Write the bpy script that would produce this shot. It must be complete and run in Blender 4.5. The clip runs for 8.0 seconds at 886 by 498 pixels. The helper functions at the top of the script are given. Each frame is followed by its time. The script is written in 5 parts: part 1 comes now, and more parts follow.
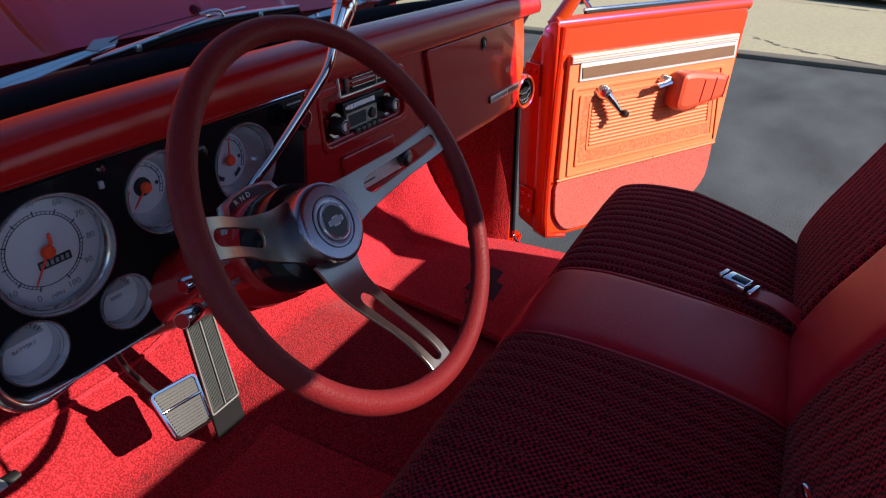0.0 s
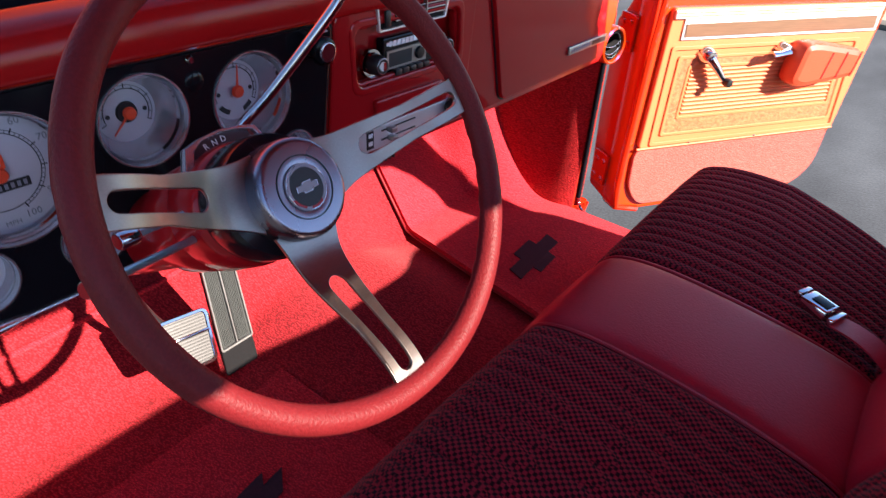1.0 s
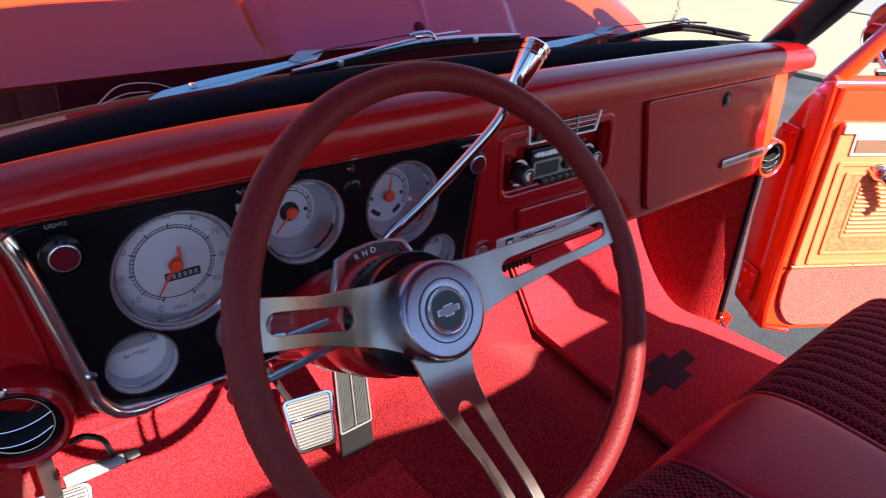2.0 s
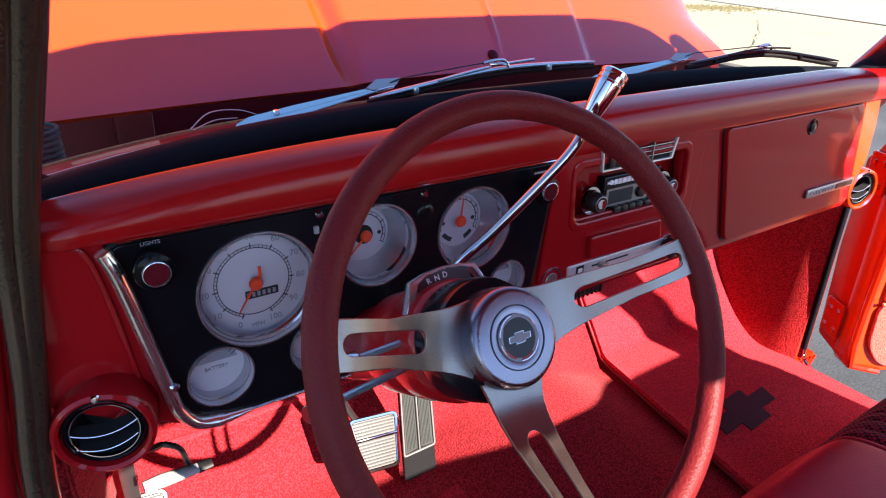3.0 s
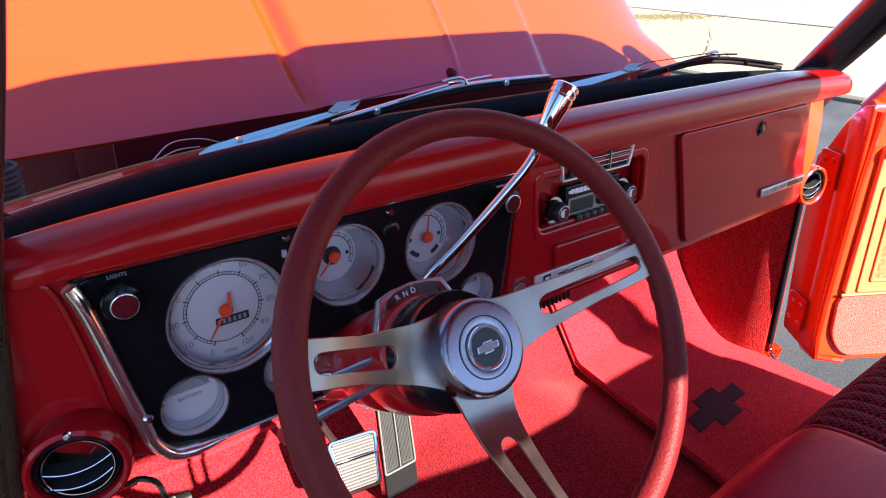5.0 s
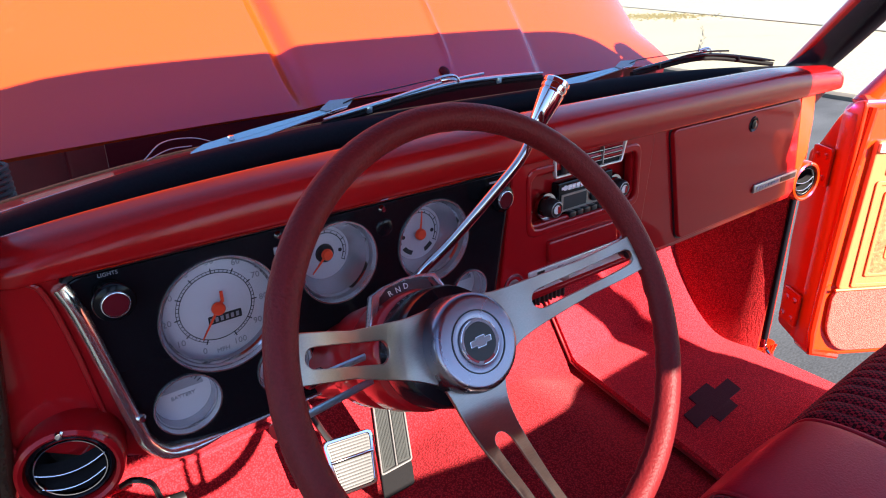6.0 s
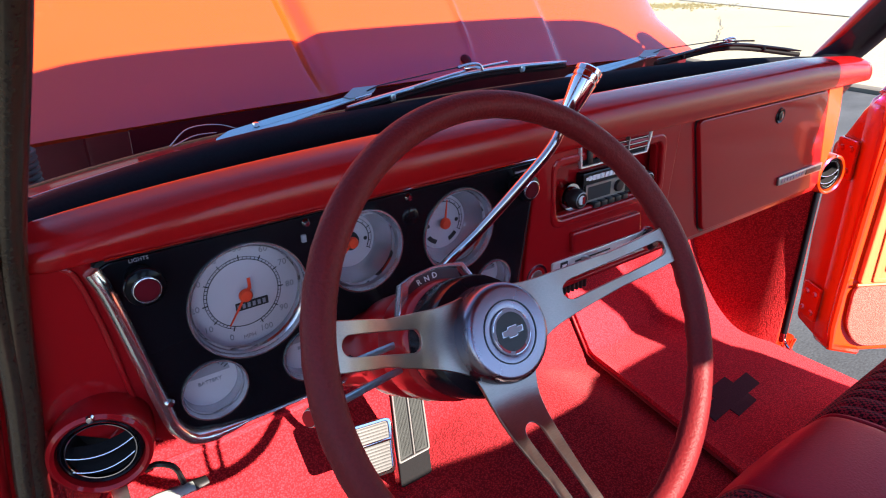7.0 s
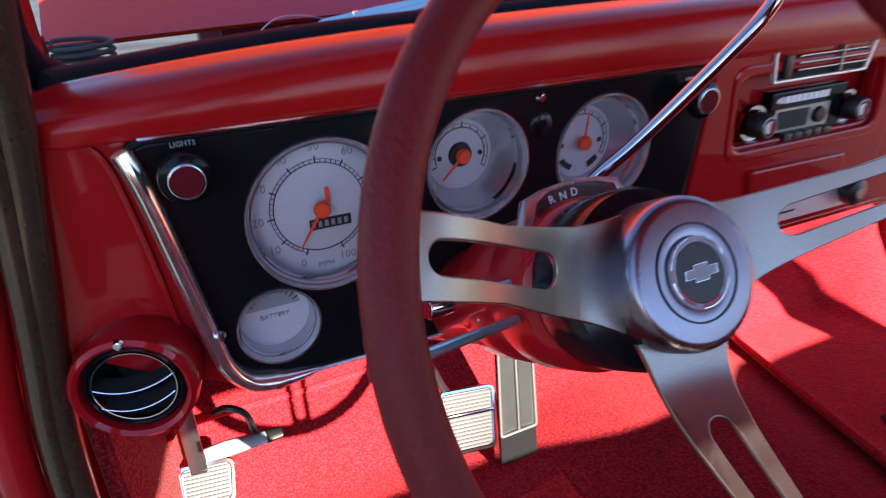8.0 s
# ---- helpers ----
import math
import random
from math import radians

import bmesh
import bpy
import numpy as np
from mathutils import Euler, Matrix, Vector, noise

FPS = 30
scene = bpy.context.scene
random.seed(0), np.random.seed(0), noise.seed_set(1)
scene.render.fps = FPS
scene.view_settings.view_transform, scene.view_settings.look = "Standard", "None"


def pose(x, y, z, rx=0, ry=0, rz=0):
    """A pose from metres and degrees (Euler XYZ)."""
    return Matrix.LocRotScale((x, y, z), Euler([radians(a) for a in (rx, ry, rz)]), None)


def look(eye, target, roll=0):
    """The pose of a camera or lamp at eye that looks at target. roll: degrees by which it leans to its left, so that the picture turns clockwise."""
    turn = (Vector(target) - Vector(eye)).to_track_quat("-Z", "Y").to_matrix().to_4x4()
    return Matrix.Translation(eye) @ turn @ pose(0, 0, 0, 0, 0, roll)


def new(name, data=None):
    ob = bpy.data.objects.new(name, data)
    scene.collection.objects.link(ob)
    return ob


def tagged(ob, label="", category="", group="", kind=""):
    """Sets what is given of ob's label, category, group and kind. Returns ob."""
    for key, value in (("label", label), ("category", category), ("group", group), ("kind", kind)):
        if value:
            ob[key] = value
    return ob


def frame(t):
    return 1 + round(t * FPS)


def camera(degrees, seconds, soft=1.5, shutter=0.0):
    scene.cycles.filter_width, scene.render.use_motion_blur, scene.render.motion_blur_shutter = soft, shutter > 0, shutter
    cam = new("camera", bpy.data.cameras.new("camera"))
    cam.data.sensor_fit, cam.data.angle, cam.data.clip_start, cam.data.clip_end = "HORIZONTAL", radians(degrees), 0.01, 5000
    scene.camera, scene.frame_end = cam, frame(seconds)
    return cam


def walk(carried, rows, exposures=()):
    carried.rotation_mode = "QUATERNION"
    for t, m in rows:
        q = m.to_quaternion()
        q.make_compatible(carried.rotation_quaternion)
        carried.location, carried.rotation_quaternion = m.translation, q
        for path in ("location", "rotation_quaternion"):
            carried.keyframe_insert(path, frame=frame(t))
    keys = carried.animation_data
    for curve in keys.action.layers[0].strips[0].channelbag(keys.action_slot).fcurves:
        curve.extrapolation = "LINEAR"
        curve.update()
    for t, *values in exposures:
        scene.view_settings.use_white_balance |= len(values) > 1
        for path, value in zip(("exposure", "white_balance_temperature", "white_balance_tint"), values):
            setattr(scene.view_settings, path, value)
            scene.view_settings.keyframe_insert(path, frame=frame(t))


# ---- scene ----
cam = camera(70.25, 8.0, soft=1.1, shutter=0.25)
PATH = [
    (0, (-0.822, -0.3432, 1.4407), (0.7426, 0.4978, 0.5216), -0.72),
    (0.3, (-0.7837, -0.3084, 1.4386), (0.6918, 0.4613, 0.4223), 0.48),
    (0.5, (-0.7572, -0.3104, 1.4179), (0.6858, 0.477, 0.2787), 2.11),
    (0.7, (-0.7281, -0.3277, 1.4205), (0.6393, 0.4928, 0.2983), 5.23),
    (1, (-0.6816, -0.3425, 1.4232), (0.6723, 0.6509, 0.3369), 3.41),
    (1.2, (-0.6630, -0.3407, 1.4277), (0.6053, 0.7268, 0.4010), 1.30),
    (1.5, (-0.6575, -0.3249, 1.4446), (0.6265, 0.8854, 0.503), 2.21),
    (1.7, (-0.6606, -0.3238, 1.4397), (0.5559, 0.9179, 0.5561), 1.38),
    (2, (-0.6725, -0.3135, 1.4526), (0.4903, 1.0504, 0.5651), 2.61),
    (2.2, (-0.6758, -0.3128, 1.4537), (0.4455, 1.0936, 0.5793), 2.41),
    (3.3, (-0.6831, -0.3117, 1.4579), (0.3203, 1.2157, 0.6452), 1.17),
    (3.5, (-0.6886, -0.3124, 1.4599), (0.3272, 1.2139, 0.6608), 1.37),
    (4, (-0.6914, -0.3125, 1.459), (0.3309, 1.2156, 0.6716), 1.04),
    (4.5, (-0.6853, -0.319, 1.4616), (0.3858, 1.1788, 0.681), 0.1),
    (6, (-0.679, -0.3284, 1.4548), (0.4284, 1.1459, 0.6802), -1.2),
    (6.5, (-0.6825, -0.3281, 1.4553), (0.4194, 1.1394, 0.6601), -1.06),
    (7, (-0.6907, -0.3157, 1.4528), (0.3816, 1.1693, 0.6498), -0.96),
    (7.5, (-0.6962, -0.2924, 1.4449), (0.3128, 1.2276, 0.6254), -0.42),
    (7.7, (-0.6914, -0.2586, 1.4164), (0.2459, 1.2256, 0.5672), 0.45),
    (8, (-0.6282, -0.1978, 1.3472), (0.118, 1.4335, 0.4629), -1.77),
]
EXPOSURES = [(t, e, 6900 if t < 0.7 else 7050, 16 if t < 0.7 else 19) for t, e in ((0.0, 1.12), (0.5, 1.66), (0.8, 2.12), (1.0, 2.09), (1.5, 2.0), (2.0, 2.07), (3.5, 2.39), (7.5, 2.37), (8.0, 2.50))]
walk(cam, [(t, look(eye, target, roll)) for t, eye, target, roll in PATH], EXPOSURES)

# ---- light ----
SUN_EL, SUN_AZ = 29.8, 172.0  # degrees; azimuth clockwise from straight ahead of the truck
sun_from = Vector((math.sin(radians(SUN_AZ)) * math.cos(radians(SUN_EL)), math.cos(radians(SUN_AZ)) * math.cos(radians(SUN_EL)), math.sin(radians(SUN_EL))))
world = bpy.data.worlds.new("sky")
scene.world = world
world.use_nodes = True
sky = world.node_tree.nodes.new("ShaderNodeTexSky")
sky.sky_type, sky.sun_disc = "NISHITA", False
sky.dust_density, sky.ozone_density = 0.0, 5.5
sky.sun_elevation, sky.sun_rotation = radians(SUN_EL), radians(SUN_AZ)
world.node_tree.links.new(sky.outputs[0], world.node_tree.nodes["Background"].inputs[0])
world.node_tree.nodes["Background"].inputs[1].default_value = 0.092
sun = new("sun", bpy.data.lights.new("sun", "SUN"))
sun.data.energy, sun.data.angle, sun.data.color = 4.7, radians(0.5), (1.0, 0.94, 0.84)
sun.matrix_world = look(sun_from * 20, (0, 0, 0))


# ---- materials ----
def material(name, base, rough=0.5, metal=0.0, vary=0.12, scale=6.0, grain=0.0, grain_scale=300.0, bump=0.0, coat=0.0, spec=0.5, sheen=0.0, tint=None, stretch=(1, 1, 1), rough_vary=0.0, second=None):
    """A principled surface with a broad and a fine variation of its colour, and relief."""
    m = bpy.data.materials.new(name)
    m.use_nodes = True
    t, n = m.node_tree, m.node_tree.nodes
    p = n["Principled BSDF"]
    p.inputs["Roughness"].default_value = rough
    p.inputs["Metallic"].default_value = metal
    p.inputs["Coat Weight"].default_value = coat
    p.inputs["Coat Roughness"].default_value = 0.04
    p.inputs["Specular IOR Level"].default_value = spec
    p.inputs["Sheen Weight"].default_value = sheen
    if tint:
        p.inputs["Specular Tint"].default_value = (*tint, 1)
    co = n.new("ShaderNodeTexCoord")
    mp = n.new("ShaderNodeMapping")
    mp.inputs["Scale"].default_value = stretch
    t.links.new(co.outputs["Object"], mp.inputs[0])
    broad = n.new("ShaderNodeTexNoise")
    broad.inputs["Scale"].default_value, broad.inputs["Detail"].default_value = scale, 5
    t.links.new(mp.outputs[0], broad.inputs["Vector"])
    mix = n.new("ShaderNodeMix")
    mix.data_type = "RGBA"
    low = [c * (1 - vary) for c in base] if second is None else second
    mix.inputs["A"].default_value, mix.inputs["B"].default_value = (*low, 1), (*[min(1, c * (1 + vary)) for c in base], 1)
    t.links.new(broad.outputs["Fac"], mix.inputs["Factor"])
    out = mix.outputs["Result"]
    fine = n.new("ShaderNodeTexNoise")
    fine.inputs["Scale"].default_value, fine.inputs["Detail"].default_value = grain_scale, 3
    t.links.new(mp.outputs[0], fine.inputs["Vector"])
    if grain:
        ramp = n.new("ShaderNodeMapRange")
        ramp.inputs["From Min"].default_value, ramp.inputs["From Max"].default_value = 0.3, 0.7
        ramp.inputs["To Min"].default_value, ramp.inputs["To Max"].default_value = 1 - grain, 1 + grain
        t.links.new(fine.outputs["Fac"], ramp.inputs["Value"])
        mul = n.new("ShaderNodeVectorMath")
        mul.operation = "SCALE"
        t.links.new(out, mul.inputs[0])
        t.links.new(ramp.outputs[0], mul.inputs["Scale"])
        out = mul.outputs[0]
    t.links.new(out, p.inputs["Base Color"])
    if rough_vary:
        rr = n.new("ShaderNodeMapRange")
        rr.inputs["To Min"].default_value, rr.inputs["To Max"].default_value = max(0.0, rough - rough_vary), rough + rough_vary
        t.links.new(broad.outputs["Fac"], rr.inputs["Value"])
        t.links.new(rr.outputs[0], p.inputs["Roughness"])
    if bump:
        b = n.new("ShaderNodeBump")
        b.inputs["Strength"].default_value, b.inputs["Distance"].default_value = bump, 0.002
        t.links.new(fine.outputs["Fac"], b.inputs["Height"])
        t.links.new(b.outputs[0], p.inputs["Normal"])
    return m


def glass_material(name, tint=(1, 1, 1), rough=0.0):
    m = bpy.data.materials.new(name)
    m.use_nodes = True
    t, n = m.node_tree, m.node_tree.nodes
    n.remove(n["Principled BSDF"])
    clear, gloss, fres, mix = (n.new("ShaderNode" + k) for k in ("BsdfTransparent", "BsdfGlossy", "Fresnel", "MixShader"))
    clear.inputs[0].default_value = (*tint, 1)
    gloss.inputs["Roughness"].default_value = rough
    fres.inputs["IOR"].default_value = 1.30
    t.links.new(fres.outputs[0], mix.inputs[0])
    t.links.new(clear.outputs[0], mix.inputs[1])
    t.links.new(gloss.outputs[0], mix.inputs[2])
    t.links.new(mix.outputs[0], n["Material Output"].inputs[0])
    return m


def cloth_material(name):
    """Woven check of deep red and black."""
    m = material(name, (0.27, 0.009, 0.020), 0.9, vary=0.2, scale=9, bump=0.4, grain_scale=500, sheen=0.05, spec=0.12)
    t, n = m.node_tree, m.node_tree.nodes
    p = n["Principled BSDF"]
    src = p.inputs["Base Color"].links[0].from_socket
    chk = n.new("ShaderNodeTexChecker")
    chk.inputs["Scale"].default_value = 215
    chk.inputs["Color1"].default_value, chk.inputs["Color2"].default_value = (1, 1, 1, 1), (0.08, 0.08, 0.10, 1)
    co = n.new("ShaderNodeTexCoord")
    mp = n.new("ShaderNodeMapping")
    mp.inputs["Location"].default_value = (0.0013, 0.0017, 0.0011)
    t.links.new(co.outputs["Object"], mp.inputs[0])
    t.links.new(mp.outputs[0], chk.inputs["Vector"])
    mul = n.new("ShaderNodeMix")
    mul.data_type, mul.blend_type = "RGBA", "MULTIPLY"
    mul.inputs["Factor"].default_value = 1
    t.links.new(src, mul.inputs["A"])
    t.links.new(chk.outputs[0], mul.inputs["B"])
    t.links.new(mul.outputs["Result"], p.inputs["Base Color"])
    return m


# violet specular tint puts the blue sky's reflection into the paint
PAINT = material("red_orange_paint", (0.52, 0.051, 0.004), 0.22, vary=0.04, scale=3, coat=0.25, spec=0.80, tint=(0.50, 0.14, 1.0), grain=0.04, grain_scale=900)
# body paint again, with the shade put into a deeper red
DASH = material("shaded_red_paint", (0.34, 0.0060, 0.0085), 0.3, vary=0.05, scale=4, coat=0.48, spec=0.05, grain=0.05, grain_scale=900, rough_vary=0.05)
PAD = material("red_dash_vinyl", (0.32, 0.0065, 0.0070), 0.18, vary=0.08, scale=5, grain=0.06, grain_scale=700, bump=0.04, spec=0.22, rough_vary=0.03)
VINYL = material("red_seat_vinyl", (0.40, 0.009, 0.022), 0.42, vary=0.10, scale=7, grain=0.08, grain_scale=320, bump=0.22, spec=0.30, rough_vary=0.06)
def pile_material(name, base, cell, gap=0.56):
    """Looped or cut pile: small tufts with dark gaps between them."""
    m = material(name, base, 0.95, vary=0.14, scale=7, grain=0.2, grain_scale=500, sheen=0.06, spec=0.08)
    t, n = m.node_tree, m.node_tree.nodes
    p = n["Principled BSDF"]
    src = p.inputs["Base Color"].links[0].from_socket
    co = n.new("ShaderNodeTexCoord")
    warp = n.new("ShaderNodeTexNoise")
    warp.inputs["Scale"].default_value = 60
    t.links.new(co.outputs["Object"], warp.inputs["Vector"])
    add = n.new("ShaderNodeVectorMath")
    add.operation = "MULTIPLY_ADD"
    add.inputs[1].default_value = (0.004, 0.004, 0.004)
    t.links.new(warp.outputs["Color"], add.inputs[0])
    t.links.new(co.outputs["Object"], add.inputs[2])
    vor = n.new("ShaderNodeTexVoronoi")
    vor.inputs["Scale"].default_value = cell
    t.links.new(add.outputs[0], vor.inputs["Vector"])
    rng = n.new("ShaderNodeMapRange")
    rng.inputs["From Min"].default_value, rng.inputs["From Max"].default_value = 0.10, 0.62
    rng.inputs["To Min"].default_value, rng.inputs["To Max"].default_value = 1.40, gap
    t.links.new(vor.outputs["Distance"], rng.inputs["Value"])
    mul = n.new("ShaderNodeVectorMath")
    mul.operation = "SCALE"
    t.links.new(src, mul.inputs[0])
    t.links.new(rng.outputs[0], mul.inputs["Scale"])
    t.links.new(mul.outputs[0], p.inputs["Base Color"])
    b = n.new("ShaderNodeBump")
    b.inputs["Strength"].default_value, b.inputs["Distance"].default_value = 0.5, 0.003
    b.invert = True
    t.links.new(vor.outputs["Distance"], b.inputs["Height"])
    t.links.new(b.outputs[0], p.inputs["Normal"])
    return m


JAMB = material("glossy_red_jamb_paint", (0.50, 0.022, 0.005), 0.2, vary=0.06, scale=5, coat=0.7, spec=0.3, grain=0.05, grain_scale=500)
KICK = pile_material("deep_red_kick_carpet", (0.52, 0.027, 0.030), 300)
CARPET = pile_material("red_loop_carpet", (0.43, 0.023, 0.031), 290, 0.50)
MAT = pile_material("red_cut_pile_mat", (0.62, 0.032, 0.046), 330)
RIM = material("brick_red_leather", (0.122, 0.0085, 0.010), 0.48, vary=0.10, scale=12, grain=0.12, grain_scale=420, bump=0.30, spec=0.16, rough_vary=0.08)
CLOTH = cloth_material("houndstooth_cloth")
CHROME = material("chrome", (0.60, 0.60, 0.615), 0.07, 1.0, vary=0.03, scale=20, rough_vary=0.03)
LEVER = material("aged_chrome", (0.44, 0.42, 0.43), 0.09, 1.0, vary=0.06, scale=20, rough_vary=0.03)
STEEL = material("brushed_steel", (0.27, 0.232, 0.205), 0.33, 1.0, vary=0.08, scale=14, grain=0.08, grain_scale=220, stretch=(1, 8, 8), rough_vary=0.05)
HUBMETAL = material("satin_hub_metal", (0.22, 0.20, 0.235), 0.27, 1.0, vary=0.06, scale=20, rough_vary=0.04)
BLACK = material("black_plastic", (0.012, 0.012, 0.013), 0.38, vary=0.2, scale=10, grain=0.1, grain_scale=500, spec=0.4, rough_vary=0.08)
GLOSSBLACK = material("gloss_black_panel", (0.006, 0.006, 0.008), 0.16, vary=0.2, scale=6, spec=0.22, rough_vary=0.05)
RUBBER = material("black_rubber", (0.008, 0.008, 0.009), 0.75, vary=0.2, scale=9, grain=0.15, grain_scale=300, bump=0.15, spec=0.22, rough_vary=0.1)
GASKET = material("black_gasket_rubber", (0.008, 0.009, 0.013), 0.62, vary=0.2, scale=9, grain=0.15, grain_scale=300, bump=0.06, spec=0.03, rough_vary=0.06)
# warm specular tint stands for sunlit surroundings mirrored in the rubber
SEAL = material("warm_sheen_brown_black_rubber", (0.036, 0.027, 0.018), 0.20, tint=(1.0, 0.78, 0.55), vary=0.25, scale=6, grain=0.15, grain_scale=300, bump=0.06, spec=0.95, rough_vary=0.05)
KNOBBLACK = material("polished_black_knob", (0.004, 0.004, 0.005), 0.14, vary=0.2, scale=20, spec=0.10)
KNOBRED = material("dark_red_knob_insert", (0.10, 0.006, 0.011), 0.45, vary=0.1, scale=40, spec=0.05)
DIAL = material("pale_dial_face", (0.53, 0.485, 0.53), 0.55, vary=0.04, scale=30)
BOWL = material("clear_gauge_bowl", (0.54, 0.51, 0.56), 0.08, 0.45, vary=0.16, scale=40, spec=0.8, coat=0.6)
ORANGE = material("orange_needle", (0.95, 0.07, 0.02), 0.5, vary=0.05)
INK = material("black_ink", (0.012, 0.012, 0.014), 0.6, vary=0.1)
GREYINK = material("grey_ink", (0.26, 0.24, 0.28), 0.6, vary=0.1)
WHITEINK = material("white_ink", (0.82, 0.82, 0.82), 0.6, vary=0.05)
PEDALTRIM = material("worn_silver_trim", (0.30, 0.30, 0.295), 0.35, 0.5, vary=0.15, scale=30)
DOORTRIM = material("satin_bright_trim", (0.74, 0.74, 0.75), 0.38, 0.6, vary=0.05, scale=20)
TRIM = material("bright_trim", (0.60, 0.60, 0.63), 0.2, 0.85, vary=0.05, scale=30, rough_vary=0.05)
PALEINK = material("faint_grey_ink", (0.25, 0.235, 0.26), 0.6, vary=0.1)
WHITE = material("white_plastic", (0.75, 0.75, 0.72), 0.4, vary=0.05)
BROWN = material("woodgrain_strip", (0.17, 0.09, 0.05), 0.4, vary=0.3, scale=5, stretch=(4, 4, 60), coat=0.3)
DOORVINYL = material("orange_red_door_vinyl", (0.74, 0.185, 0.075), 0.5, vary=0.06, scale=6, grain=0.06, grain_scale=500, bump=0.15, spec=0.2)
DOORCARPET = pile_material("door_carpet", (0.62, 0.130, 0.105), 380)
ALU = material("dull_aluminium", (0.34, 0.34, 0.34), 0.4, 1.0, vary=0.1, scale=20, rough_vary=0.1)
ARMREST = material("moulded_orange_red_vinyl", (0.58, 0.070, 0.030), 0.4, vary=0.06, scale=8, grain=0.06, bump=0.1, spec=0.35)
# blue of the mirrored sky is put into the metal's colour
WIPER = material("sky_tinted_metal", (0.40, 0.58, 0.62), 0.28, 0.8, vary=0.06, scale=25)
PADMETAL = material("worn_pedal_metal", (0.060, 0.062, 0.060), 0.6, 0.2, vary=0.2, scale=30, grain=0.1, spec=0.12)
DARKMETAL = material("dark_pedal_metal", (0.050, 0.055, 0.054), 0.7, vary=0.2, scale=30, spec=0.1)
LINER = material("headliner", (0.30, 0.05, 0.05), 0.8, vary=0.1, bump=0.2)
GLASS = glass_material("window_glass", (0.96, 0.98, 0.97))
LENS = glass_material("gauge_lens")
MIRROR = material("mirror", (0.9, 0.9, 0.9), 0.02, 1.0, vary=0.0)
ASPHALT = material("asphalt", (0.060, 0.067, 0.070), 0.9, vary=0.85, second=(0.004, 0.004, 0.005), scale=1.2, stretch=(0.7, 1.5, 1), grain=0.28, grain_scale=90, bump=0.5, spec=0.2)
CONCRETE = material("pale_concrete", (0.33, 0.305, 0.205), 0.9, vary=0.10, scale=0.25, grain=0.10, grain_scale=20, bump=0.2, spec=0.2)
ROAD = material("grey_road", (0.24, 0.255, 0.22), 0.9, vary=0.08, scale=0.2, grain=0.12, grain_scale=30, bump=0.2, spec=0.2)
CRACK = material("joint_and_gutter_shadow", (0.10, 0.09, 0.07), 0.95, vary=0.3, scale=4)
LEAF = material("dry_grass", (0.14, 0.12, 0.05), 0.9, vary=0.4, scale=8)


# ---- builders ----
WORLD_OF = {}


def thing(name, place, label, category, group="", kind=""):
    ob = new(name)
    ob.empty_display_size = 0.02
    ob.location = place
    WORLD_OF[ob.name] = Matrix.Translation(place)
    return tagged(ob, label, category, group, kind)


def mesh_of(src, smooth=40):
    if isinstance(src, bmesh.types.BMesh):
        bmesh.ops.recalc_face_normals(src, faces=src.faces[:])
        me = bpy.data.meshes.new("mesh")
        src.to_mesh(me)
        src.free()
    else:
        me = src
    if smooth:
        me.polygons.foreach_set("use_smooth", [True] * len(me.polygons))
        me.set_sharp_from_angle(angle=radians(smooth))
    return me


def part(name, src, mat, parent=None, label="", smooth=40):
    """Links a mesh, given in world coordinates, as one object under a thing or a part."""
    me = mesh_of(src, smooth)
    if mat in (GLASS, LENS):    # panes show their outer side to the cab
        c = sum((p.center for p in me.polygons), Vector()) / len(me.polygons)
        if sum((p.normal * p.area for p in me.polygons), Vector()).dot(Vector((-0.3, -0.4, 1.3)) - c) < 0:
            me.flip_normals()
    me.name = name
    if not me.materials:
        me.materials.append(mat)
    ob = new(name, me)
    if parent is not None:
        ob.parent = parent
        ob.matrix_parent_inverse = WORLD_OF.get(parent.name, Matrix.Identity(4)).inverted()
    return tagged(ob, label)


def solid(name, src, mat, label, category, kind="", group="", smooth=40):
    """A thing of one single mesh."""
    return tagged(part(name, src, mat, None, label, smooth), label, category, group, kind)


def box(c, s, bevel=0.0, m=None, segs=2):
    bm = bmesh.new()
    bmesh.ops.create_cube(bm, size=1, matrix=Matrix.Translation(c) @ Matrix.Diagonal((*s, 1)))
    if bevel:
        bmesh.ops.bevel(bm, geom=bm.edges[:], offset=bevel, segments=segs, affect="EDGES", profile=0.5)
    if m is not None:
        bm.transform(m)
    return bm


def join(*bms):
    out = bms[0]
    for b in bms[1:]:
        me = bpy.data.meshes.new("tmp")
        b.to_mesh(me)
        b.free()
        out.from_mesh(me)
        bpy.data.meshes.remove(me)
    return out


